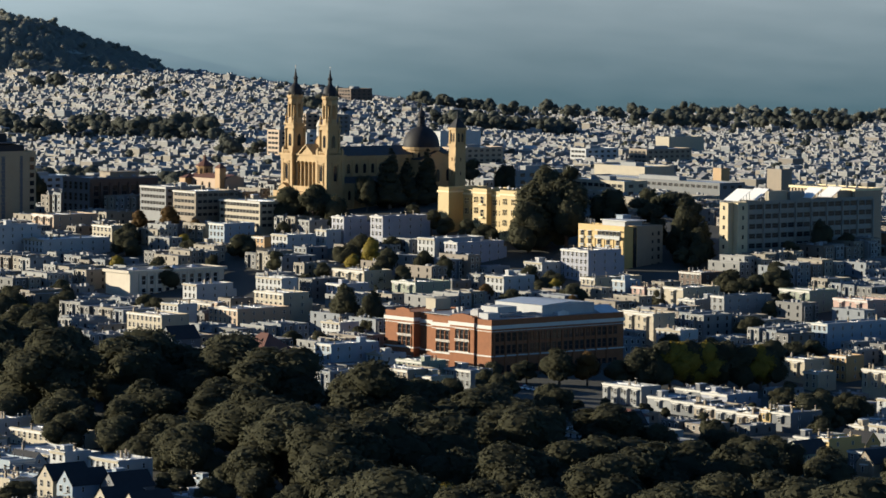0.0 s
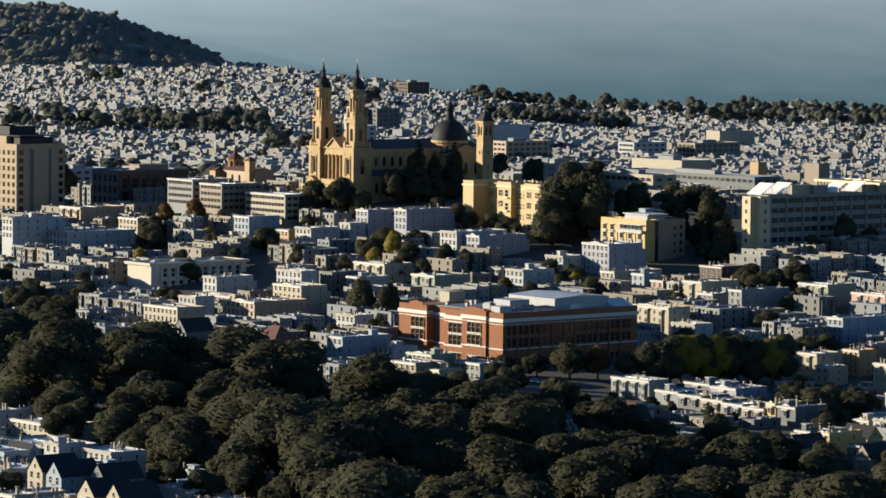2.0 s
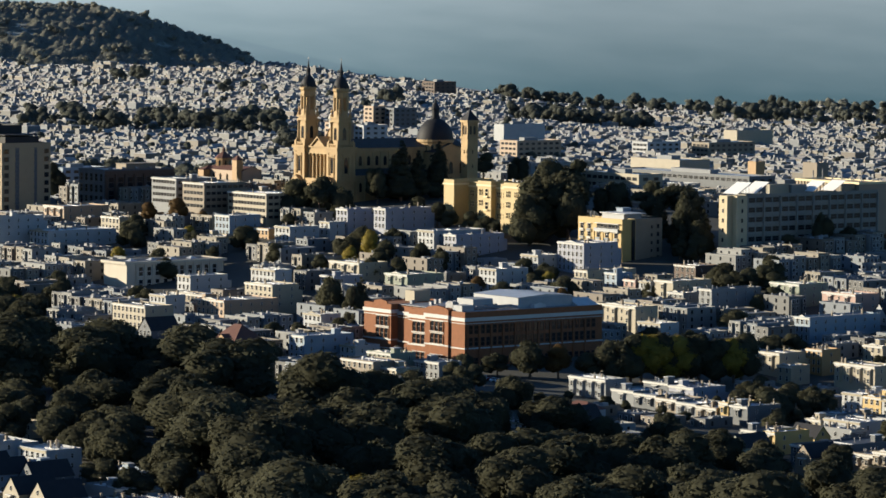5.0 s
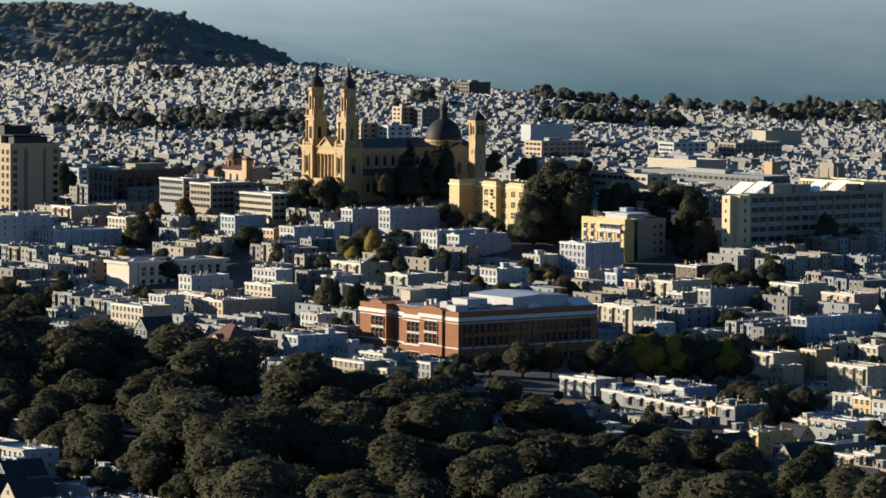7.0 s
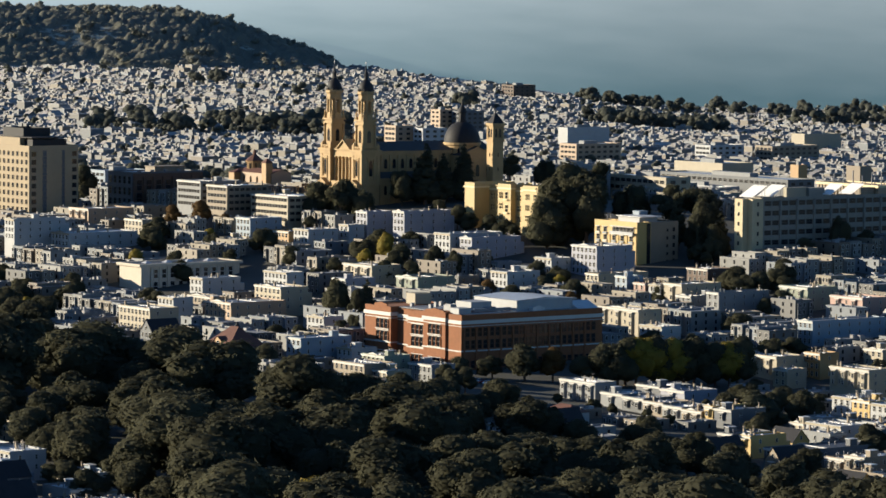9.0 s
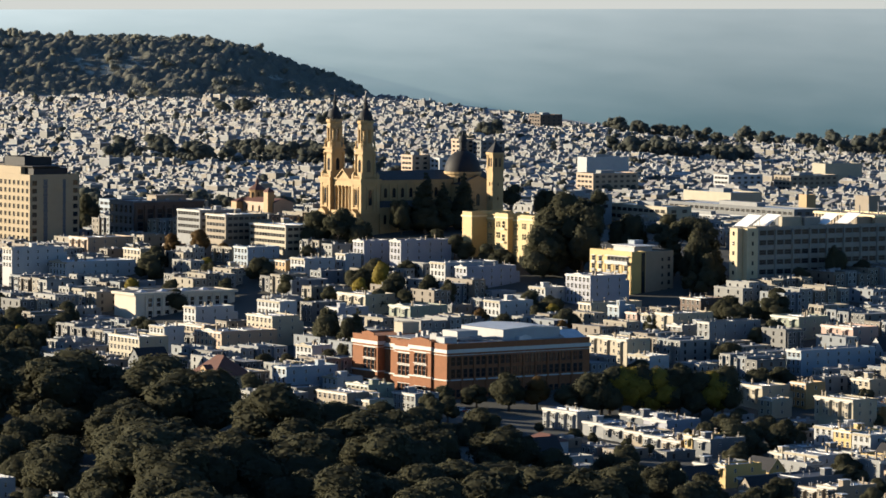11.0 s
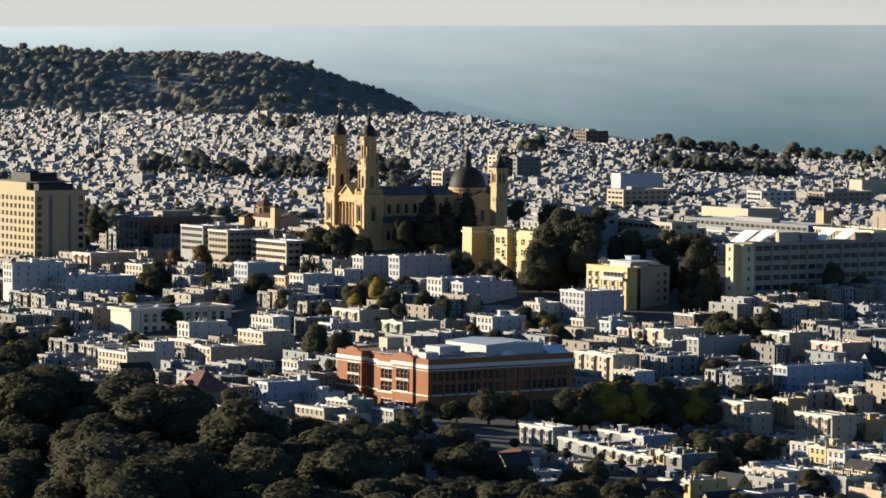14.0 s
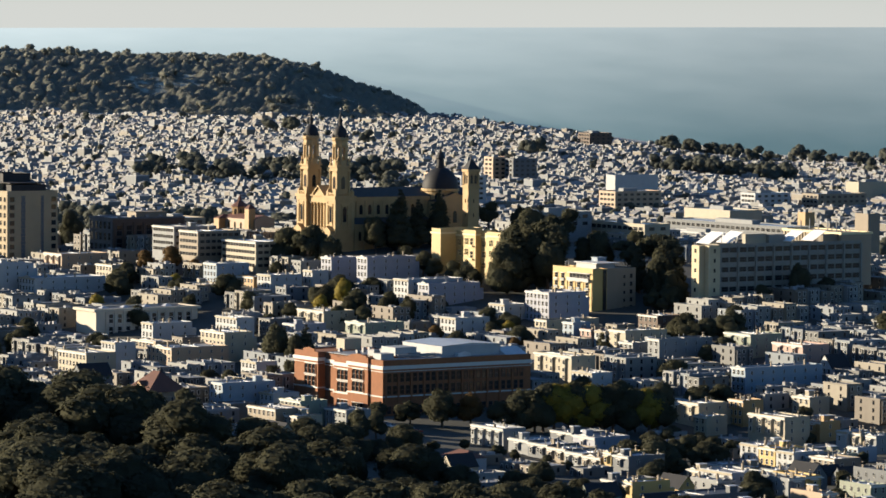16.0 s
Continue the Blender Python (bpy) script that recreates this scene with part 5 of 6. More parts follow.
house(557, -180, -53.6, 9, 10, 1, "grey", "white", bays=1)
house(441, -188, -50.0, 14, 16, 2, "slate", "silver", bays=1)
house(455.2, -188, -50.5, 14, 16, 2, "lavender", "grey", bays=1)
house(436.6, -221.2, -46.6, 21, 10, 3, "grey", "silver", bays=4)
house(616, -277, -51, 14, 40, 2, "slate", "tar")
house(317, -263, -38.4, 10, 24, 3, "blue", "white")
house(260, -214, -36.2, 12, 10, 3, "white", "white")
house(372, -279, -42.3, 20, 14, 3, "tan", "grey")
house(384, -296, -47.8, 12, 14, 3, "blue", "white")
house(487.6, -268.9, -50.4, 15, 9, 1, "white", "tar", "hip")
house(507, -283, -51.4, 8, 11, 1, "cream", "tar", "gable")
house(500, -303, -52.6, 14, 9, 1, "white", "white")
house(140, -197, -36.5, 24, 8, 2, "tan", "grey")
house(172, -230, -34, 12, 10, 3, "white", "white")
house(189, -260, -35.2, 24, 14, 3, "cream", "grey")
house(185.2, -215, -35.3, 20.2, 28, 3, "peach", "grey", label="long pinkish stucco house with pale blue side wall")
house(195.6, -46, -22.2, 12, 12, 3, "white", "white")
house(425, -480, -47.3, 26, 16, 2, "cream", "white", roofs=5)
house(452, -502, -50, 30, 18, 2, "white", "white", roofs=5)
house(508, -522, -44.3, 8, 10, 3, "white", "white")
house(520, -516, -45.5, 16, 13, 2, "white", "white", roofs=4)
house(538, -532, -47.5, 14, 13, 2, "blue", "silver", roofs=4)
house(550, -556, -45.6, 8, 14, 2, "cream", "grey", "gable")
house(560, -556, -46.2, 8, 14, 2, "blue", "grey", "gable")
house(571, -548, -46.5, 8, 14, 2, "slate", "grey", "gable")
house(600, -572, -46.4, 8.5, 14, 3, "cream", "grey", "gable", bays=1)
house(611, -570, -46.8, 8.5, 14, 3, "cream", "grey", "gable", bays=1)
house(622, -560, -47.5, 10, 14, 3, "slate", "tar", bays=1)
house(634, -552, -48.0, 10, 14, 3, "lavender", "tar", bays=1)
house(648, -545, -48.0, 12, 14, 3, "tan", "tar", bays=2)

house(242, -283, -40.4, 9, 14, 3, "slate", "tar", "gable", "blue-grey gabled house with dark shingle roof")
house(303.6, -252.7, -40.1, 14, 12, 2, "white", "white")
house(330, -248, -42.0, 10, 12, 2, "white", "silver")
house(358, -256, -41.9, 15, 12, 2, "green", "grey")
house(376, -247, -44.3, 15, 11, 2, "grey", "silver")
house(388, -275, -44.3, 13, 11, 2, "cream", "white")

def turret_house():
    """A large house under a steep red-brown roof, with a round corner turret."""
    ob = thing("house", pose(303, -292, -50.3), "tan house with steep red-brown roof and round turret", "house", "town houses")
    H = 9.5
    part("wall", MB().box(0, 17, 0, 17, 0, H), PAINT["tan"], ob)
    part("roof", MB().hip(-0.7, 17.7, -0.7, 17.7, H + 0.004, H + 7.5, 0, 2.5), REDROOF, ob)
    part("dormer", MB().box(6.5, 10.5, 0.6, 5, H + 0.6, H + 2.6).gable(6.3, 10.7, 0.4, 6, H + 2.6, H + 4.0, 1, "y", 0, 0.2), [PAINT["ochre"], REDROOF], ob)
    t = part("turret", MB().lathe(-0.5, 15.5, [(2.6, 0), (2.6, H + 3.5), (2.9, H + 3.6)], 14), PAINT["brown"], ob)
    part("turret_roof", MB().lathe(-0.5, 15.5, [(3.1, H + 3.61), (1.6, H + 5.6), (0.08, H + 8.2)], 14), DARKROOF, t, "dark conical turret roof")
    win_grid(ob, 0.5, 16.5, -0.002, 5.6, 3.1, 1, 5, 1.1, 1.8)
    win_grid(ob, 0.5, 16.5, -0.002, 2.0, 3.1, 1, 5, 1.1, 1.8)
    win_grid(ob, 0.5, 16.5, 17.002, 5.6, 3.1, 1, 4, 1.1, 1.8, "+x")
    win(ob, 8.5, 0.598, H + 0.9, 1.6, 1.3)
turret_house(); take(299, 321, -293, -274, 3)

# ---- parked cars ----
CARPAINT = {c: mat("car_paint_" + c, v, 0.25, var=0.05, spec=0.6) for c, v in (("white", (0.7, 0.7, 0.7)), ("silver", (0.4, 0.41, 0.43)), ("dark", (0.03, 0.03, 0.035)), ("red", (0.25, 0.02, 0.02)))}
RUBBER = mat("tyre_rubber", (0.02, 0.02, 0.02), 0.9)
def car(x, y, turn, c):
    ob = thing("car", pose(x, y, ground_z(x, y) + 0.1, 0, 0, turn), f"{c} parked car on the school yard", "car", "parked cars")
    b = MB()
    prof = [(-2.2, 0.3), (2.2, 0.3), (2.25, 0.8), (1.2, 0.95), (-2.1, 1.0), (-2.25, 0.7)]
    b.quad([(px, -0.85, pz) for px, pz in prof]); b.quad([(px, 0.85, pz) for px, pz in reversed(prof)])
    for k in range(6):
        (x0, z0), (x1, z1) = prof[k], prof[(k + 1) % 6]
        b.quad([(x0, -0.85, z0), (x0, 0.85, z0), (x1, 0.85, z1), (x1, -0.85, z1)])
    part("body", b, CARPAINT[c], ob)
    g = MB()
    lo, hi = [(-1.9, -0.8), (1.1, -0.8), (1.1, 0.8), (-1.9, 0.8)], [(-1.4, -0.62), (0.4, -0.62), (0.4, 0.62), (-1.4, 0.62)]
    for k in range(4):
        q = (k + 1) % 4
        g.quad([(*lo[k], 0.96), (*lo[q], 0.96), (*hi[q], 1.45), (*hi[k], 1.45)])
    part("cabin_glass", g, GLASS, ob, "dark glazed cabin windows")
    part("roof", MB().box(-1.45, 0.45, -0.64, 0.64, 1.451, 1.5), CARPAINT[c], ob)
    for wx in (-1.35, 1.35):
        for wy in (-0.86, 0.86):
            w = part("wheel", WHEEL, None, ob)
            w.location = (wx, wy, 0.32)
            w.rotation_euler = (math.pi / 2, 0, 0)
WHEEL = MB().lathe(0, 0, [(0.32, -0.1), (0.32, 0.1), (0.18, 0.11)], 12).mesh("wheel", [RUBBER])
crg = random.Random(5)
for k in range(16):
    car(374 + 3.1 * (k % 12), -226 - 1.5 * (k // 12) * 6 + crg.uniform(-0.5, 0.5), 90 + crg.uniform(-4, 4), crg.choice(["white", "white", "silver", "dark", "red"]))

# ---- trees ----
def in_park(x, y):
    south = -430 - 0.16 * (x - 230) - 30 * smooth(560, 700, x) - 14 * smooth(430, 470, x)
    north = -314.0
    return 150 < x < 860 and south < y < north

trg = random.Random(3)
for i in range(46):
    for j in range(15):
        x = 150 + 28.0 * i + trg.uniform(-8, 8)
        y = -570 + 28 * j + trg.uniform(-8, 8) + (11 if i % 2 else 0)
        u, v = to_uv(x, y)
        if in_park(x, y) and abs(v) < 0.115 * u + 28 and free(x - 3, x + 3, y - 3, y + 3):
            tree(x, y, trg.choice([15, 18, 21, 24, 27, 30]) * trg.uniform(0.92, 1.06) * (1 - 0.38 * smooth(-375, -330, y)), "broad" if trg.random() < 0.93 else "round", trg.uniform(1.35, 1.75), "park trees")
for x, y, h, kind in ((641, -474, 14, "yellow"), (632, -468, 11, "yellow"), (452, -476, 13, "broad"), (478, -474, 15, "broad"), (500, -480, 13, "broad"), (522, -484, 14, "broad"), (546, -488, 13, "broad"), (566, -494, 13, "broad"), (584, -500, 13, "broad"),
                      (605, -490, 13, "broad"), (560, -512, 11, "broad"), (590, -520, 12, "broad"), (618, -512, 13, "broad"), (640, -505, 14, "broad"), (470, -520, 8, "yellow"), (440, -462, 14, "broad"), (420, -458, 14, "broad"), (400, -462, 14, "broad"), (655, -490, 14, "broad"), (670, -480, 15, "broad")):
    tree(x, y, h, kind, 1.5, "park trees")

# dark trees round the church and the college
for x, y, h, kind, wide in ((20, 22, 30, "conifer", 1.15), (17, 10, 19, "broad", 0.85), (19, 34, 24, "conifer", 1.1), (22, 44, 28, "conifer", 1.1), (147, 9, 36, "broad", 0.95), (154, -2, 33, "conifer", 1.2), (162, 10, 35, "broad", 0.9), (158, -10, 24, "broad", 1.0),
                            (110, 56, 31, "umbrella", 0.7), (163, 36, 27, "broad", 0.9), (178, 44, 24, "umbrella", 0.9), (192, 40, 25, "conifer", 0.9), (206, 42, 27, "conifer", 1.0), (214, 36, 24, "broad", 0.8), (252, 85, 21, "broad", 0.7),
                            (258, 60, 13, "round", 1.2), (256, 98, 14, "round", 1.2), (47, -48, 26, "umbrella", 0.8), (31, -50, 23, "round", 1.2), (40, -38, 22, "broad", 1.0), (22, -42, 20, "broad", 0.9), (12, -36, 18, "broad", 0.9), (56, -40, 20, "broad", 0.9), (13, 80, 23, "umbrella", 0.8),
                            (30, 88, 20, "broad", 0.8), (-177, -52, 22, "broad", 0.8), (16, 46, 20, "broad", 0.7), (80, -14, 14, "round", 1.2), (92, -12, 12, "round", 1.3), (104, -14, 11, "round", 1.4), (118, -12, 11, "round", 1.3), (130, -10, 9, "round", 1.4)):
    tree(x, y, h, kind, wide, "hill trees")
for x, y, h, kind, wide in ((133, -83, 16, "yellow", 0.9), (139, -99, 12, "yellow", 1.0), (147, -84, 13, "round", 1.2), (152, -92, 12, "round", 1.2), (237, -182, 23, "broad", 0.85), (254, -183, 19, "broad", 0.8), (246, -174, 21, "conifer", 1.1), (262, -190, 12, "broad", 0.9), (284, -214, 13, "broad", 0.9), (404, -199, 14, "autumn", 1.2),
                            (413, -192, 12, "round", 1.7), (398, -208, 16, "broad", 1.3), (388, -216, 10, "broad", 1.5), (67, -154, 11, "round", 1.4), (76, -130, 9, "round", 1.3), (301, -6, 11, "round", 1.6), (312, 0, 10, "round", 1.5), (290, 20, 12, "round", 1.6), (226, -95, 9, "autumn", 1.4),
                            (378, -224, 9, "round", 1.6), (345, 60, 14, "round", 1.8), (215, -60, 11, "round", 1.4), (236, -64, 8, "yellow", 1.3), (333, -240, 10, "round", 1.3), (300, -240, 11, "round", 1.4), (282, -232, 12, "broad", 1.0)):
    tree(x, y, h, kind, wide, "street trees")
for x, y, h, kind, wide in ((427, -100, 9, "round", 1.6), (438, -95, 8, "round", 1.6), (521, -191, 11, "broad", 1.3), (529, -182, 11, "broad", 1.3), (455, -140, 6, "broad", 1.5), (463, -150, 7, "round", 1.5), (471, -141, 6, "broad", 1.6), (481, -148, 7, "round", 1.5), (491, -140, 6, "broad", 1.6), (499, -148, 7, "round", 1.5), (474, -166, 8, "broad", 1.5), (484, -172, 8, "round", 1.5), (500, -126, 6, "round", 1.5), (492, -104, 6, "broad", 1.5), (455, -98, 7, "round", 1.5), (452, -74, 7, "broad", 1.4), (546, -124, 6, "round", 1.5), (522, -110, 5, "round", 1.6), (528, -186, 9, "round", 1.4), (510, -184, 8, "round", 1.4), (538, -200, 6, "round", 1.4), (503, -172, 10, "round", 1.5), (490, -160, 9, "round", 1.4),
                            (541, -213, 7, "round", 1.4), (426, -263, 12, "round", 1.2), (416, -250, 11, "round", 1.3), (400, -248, 10, "round", 1.3), (221, 28, 16, "conifer", 1.0), (228, 20, 9, "broad", 1.3), (231, 27, 13, "broad", 1.0), (227, 33, 17, "broad", 0.8), (222, 40, 20, "conifer", 1.1), (236, 20, 7, "round", 1.4), (196, 56, 26, "umbrella", 0.8), (184, 60, 27, "umbrella", 0.8), (172, 58, 28, "umbrella", 0.8), (167, -80, 14, "broad", 0.9), (176, -76, 13, "broad", 0.9), (174, -98, 11, "round", 1.3),
                            (163, -106, 11, "round", 1.3), (237, -73, 9, "round", 1.4), (270, -84, 8, "autumn", 1.4), (176, 11, 14, "broad", 0.9), (340, -36, 9, "round", 1.4)):
    tree(x, y, h, kind, wide, "street trees")
for k in range(13):
    tree(419 + 1.7 * k + trg.uniform(-1.5, 1.5), -186 + 4.2 * k, trg.uniform(19.5, 22.5), "yellow" if k in (3, 4, 6, 11) else "round", 1.15, "hedge trees", ground_z(419 + 1.7 * k, -186 + 4.2 * k) - 2.0)

for x, y, h in ((-34, -90, 11), (-15, -86, 14), (3, -84, 9)):
    tree(x, y, h, "autumn", 1.3, "street trees")

# groves among the houses
for x, y, h in ((452, -262, 11), (463, -269, 11), (443, -254, 9), (449, -288, 12), (462, -296, 13), (476, -300, 11), (441, -280, 11), (470, -284, 9), (430, -292, 12), (418, -282, 11), (405, -288, 8), (577, -299, 12), (561, -312, 13), (596, -306, 13), (618, -312, 15), (640, -310, 15), (533, -258, 7), (576, -272, 8), (596, -276, 9), (500, -158, 9), (524, -200, 13), (516, -207, 11), (532, -204, 9),
                (526, -176, 10), (556, -228, 8), (365, -73, 11), (410, -94, 11), (419, -103, 11), (413, -84, 10), (226, -57, 10), (257, -73, 10), (284, -5, 11), (336, -22, 10), (243, -96, 9), (301, -13, 11), (285, -46, 8), (90, -167, 12), (628, -239, 11),
                (366, -120, 9), (379, -108, 9), (134, -15, 12), (300, 10, 13), (60, -100, 12), (110, -70, 12), (118, -84, 11), (10, -130, 12), (-10, -115, 11), (106, -266, 14), (139, -268, 14), (78, -239, 12), (80, -217, 11), (31, -222, 11), (92, -252, 13), (110, -237, 12), (150, -288, 15), (120, -292, 15), (170, -292, 15)):
    tree(x, y, h + 2, "broad", 1.35, "grove trees", ground_z(x, y) - 2)
    take(x - 5, x + 5, y - 5, y + 5)

# ---- rows of town houses ----
frg = random.Random(11)
PAINT_PICK = ["white"] * 2 + ["cream"] * 4 + ["grey"] * 5 + ["slate"] * 4 + ["brown", "green", "tan", "tan", "tan"] + ["blue", "lavender", "tan", "tan", "green", "peach", "yellow", "slate", "pink", "brown"]
ROOF_PICK = ["white", "silver", "grey", "grey", "grey", "tar", "tar", "tar", "silver"]
lots = []
for bx in range(-4, 9):
    for by in range(-14, 12):
        X0, Y0 = -40 + 118 * bx, -35 + 52 * by
        turned = frg.random() < 0.55
        for row in range(4 if turned else 2):
            a = 0.0
            tall = frg.choice([6.3, 7.2, 8.2, 9.2, 10.0])
            while a < (38 if turned else 96):
                w = frg.choice([6.4, 7.0, 7.4, 8.0, 9.5])
                d = frg.uniform(14.5, 20)
                h = tall + frg.choice([-1.4, -0.7, -0.3, 0.0, 0.0, 0.3, 0.7])
                if turned:
                    px, py = X0 + (0, 28, 53, 84)[row] + frg.uniform(-0.8, 0.8), Y0 + a
                else:
                    px, py = X0 + a, Y0 + (0 if row == 0 else 43 - d) + frg.uniform(-1.2, 1.2)
                lots.append((px, py, w, d, h, frg.choice(PAINT_PICK), frg.choice(ROOF_PICK), turned))
                a += w + frg.choice([0.02, 0.02, 0.02, 0.02, 0.02, 2.2])
seen, yards = [], []
for x, y, lw, ld, h, c, r, tn in lots:
    w, d = (ld, lw) if tn else (lw, ld)
    u, v = to_uv(x + w / 2, y + d / 2)
    if not (1080 < u < 2280 and abs(v) < 0.125 * u + 70):
        continue
    if in_park(x + w / 2, y + d / 2) or in_park(x, y) or in_park(x + w, y) or not free(x, x + w, y, y + d):
        continue
    if 425 < x < 578 and -300 < y < -62:    # the plots built one by one above
        continue
    if -60 < x < 245 and -45 < y < 120:      # the wooded church and college grounds
        continue
    if (366 < x < 436 and -300 < y < -120) or (285 < x < 372 and -250 < y < -200) or (60 < x < 116 and -212 < y < -125):    # school yard and hedge
        continue
    if frg.random() < (0.42 if x > 470 and -320 < y < -90 else 0.05):
        if u < 1950 and (x > 470 or frg.random() < 0.4):
            yards.append((x + w / 2, y + d / 2))
        continue
    seen.append((u, x, y, lw, ld, h, c, r, tn))
seen.sort()
near_houses, rest = seen[:178], seen[178:]
for u, x, y, w, d, h, c, r, tn in near_houses:
    if y < -440:       # low houses under pale roofs in front of the park
        h, c = min(h, frg.uniform(4.6, 6.2)), frg.choice(["white", "cream", "grey", "blue", "white", c])
    z = min(ground_z(x, y), ground_z(x + 10, y + 10)) + h
    r = frg.choice(["white", "white", "silver", r]) if y < -440 else r
    if x > 578 and y > -320 and c in ("white", "cream"):
        c = frg.choice(["grey", "tan", "slate", "cream"])
    if x > 560 and y > -320:
        h = min(h, frg.uniform(4.6, 6.4))
    gab = frg.random() < (0.16 if y < -440 else 0.1)
    w, d = (min(w, 7.5), min(d, 13.0)) if gab else (w, d)
    house(x, y, z - (1.5 if gab else 0), w, d, 2 if h < 8 else 3, c, r, "gable" if gab else "flat", bays=1 if w < 9 and frg.random() < 0.8 else (2 if w > 9 else 0), roofs=4, side=frg.random() < 0.7, keep=False, turn=tn)

# trees in yards and along the streets between the rows
for x, y in yards:
    if free(x - 2, x + 2, y - 2, y + 2) and frg.random() < 0.9:
        tree(x, y, frg.uniform(8, 13), frg.choice(["round", "broad", "broad"]), frg.uniform(1.1, 1.5), "yard trees")
        take(x - 5, x + 5, y - 5, y + 5)
yard = 0
for bx in range(-2, 7):
    for by in range(-12, 8):
        for k in range(3):
            x, y = -40 + 118 * bx + frg.uniform(5, 98), -35 + 52 * by + 27 + frg.uniform(-4, 4)
            u, v = to_uv(x, y)
            if 1200 < u < 1950 and abs(v) < 0.115 * u + 30 and not in_park(x, y) and free(x - 2, x + 2, y - 2, y + 2) and not (-60 < x < 245 and -45 < y < 120) and yard < 22:
                tree(x, y, frg.uniform(8, 13), frg.choice(["round", "round", "broad", "yellow", "broad"]), 1.3, "yard trees")
                yard += 1

WALL_PICK = [0] * 6 + [1] * 4 + [2] * 5 + [3] * 3 + [4] * 3
def plain_house(walls, roofs, trims, panes, x, y, lw, ld, z, g, rg, tn):
    w, d = (ld, lw) if tn else (lw, ld)
    c = rg.choice(WALL_PICK)
    walls.box(x, x + w, y, y + d, g, z, c, bottom=False)
    ring(walls, x - 0.05, x + w + 0.05, y - 0.05, y + d + 0.05, z, z + rg.uniform(0.3, 0.8), 0.3, c)
    roofs.box(x + 0.3, x + w - 0.3, y + 0.3, y + d - 0.3, z + 0.01, z + 0.15, 0, bottom=False)
    for k in range(rg.randint(2, 6)):
        a, b, s = x + rg.uniform(0.8, w - 2), y + rg.uniform(1, d - 3), rg.choice([0.35, 0.4, 0.5, 0.9, 1.3, 2.0])
        roofs.box(a, a + s, b, b + s * 1.3, z + 0.1, z + rg.uniform(0.5, 1.6), 0, bottom=False)
    for face in ("y", "x"):
        L = w if face == "y" else d
        front = (face == "x") == tn
        k = max(2, int(L / 2.8)) if front else max(1, int(L / 5.0))
        bay = front and rg.random() < 0.75
        for r in range(3):
            zz = z - 3.0 * (r + 1) + 0.9
            for j in range(k):
                o = 0.9 if bay and j % 2 == 0 else 0.0
                p = L * (j + 0.5) / k
                for mbx, s, t0, t1, za, zb in ((trims, 0.62, 0.004, 0.1, -0.15, 1.75), (panes, 0.47, 0.006, 0.14, 0, 1.6)):
                    if not front and mbx is trims:
                        continue
                    if face == "y":
                        mbx.box(x + p - s, x + p + s, y - o - t1, y - o - t0, zz + za, zz + zb, 0, bottom=False)
                    else:
                        mbx.box(x + w + o + t0, x + w + o + t1, y + p - s, y + p + s, zz + za, zz + zb, 0, bottom=False)
        if bay:
            for j in range(0, k, 2):
                p = L * (j + 0.5) / k
                z1 = z - 0.5
                if face == "y":
                    walls.box(x + p - 1.0, x + p + 1.0, y - 0.9, y - 0.002, z - 9.2, z1, c)
                else:
                    walls.box(x + w + 0.002, x + w + 0.9, y + p - 1.0, y + p + 1.0, z - 9.2, z1, c)

hedges = 0
walls, roofs, trims, panes = MB(), MB(), MB(), MB()
for u, x, y, lw, ld, h, c, r, tn in rest:
    w, d = (ld, lw) if tn else (lw, ld)
    g = min(ground_z(x, y), ground_z(x + w, y + d), ground_z(x + w, y), ground_z(x, y + d)) - 1
    take(x, x + w, y, y + d, 0.2)
    plain_house(walls, roofs, trims, panes, x, y, lw, ld, g + 1 + h, g, frg, tn)
for ix in range(-36, 56):
    for iy in range(-32, 34):
        x, y = ix * 10.5 + frg.uniform(-1, 1), iy * 15.0 + frg.uniform(-1, 1)
        w, d = frg.uniform(7, 9.5), frg.uniform(9.5, 13.5)
        u, v = to_uv(x, y)
        if not (1330 < u < 2280 and abs(v) < 0.125 * u + 60) or in_park(x, y) or in_park(x + w, y + d) or y < -300:
            continue
        if (-60 < x < 245 and -45 < y < 120) or (362 < x < 440 and -300 < y < -110) or (285 < x < 372 and -250 < y < -200) or (88 < x < 112 and -212 < y < -125):
            continue
        if free(x, x + w, y, y + d) and frg.random() < 0.8:
            take(x, x + w, y, y + d, 0.2)
            g = min(ground_z(x, y), ground_z(x + w, y + d), ground_z(x + w, y), ground_z(x, y + d)) - 1
            low = 425 < x < 578 and -300 < y < -62
            if low and frg.random() < 0.62:
                if frg.random() < 0.45 and hedges < 40:      # bushy gardens between the rows
                    tree(x + 3, y + 4, frg.uniform(4.5, 6.0), frg.choice(["round", "broad"]), frg.uniform(1.3, 1.7), "garden trees")
                    hedges += 1
                continue
            plain_house(walls, roofs, trims, panes, x, y, w, d, g + 1 + (frg.uniform(2.8, 3.8) if low else frg.uniform(4.2, 7.0)), g, frg, False)
town = thing("town_houses", pose(0, 0, 0), "closely built pale town houses with flat roofs", "houses")
tagged(town, kind="stuff")
for name, q, m in (("walls", walls, FARWALLS), ("roofs", roofs, FARROOF), ("window_frames", trims, TRIM), ("window_panes", panes, GLASS)):
    tagged(part(name, q, m, town), kind="stuff")

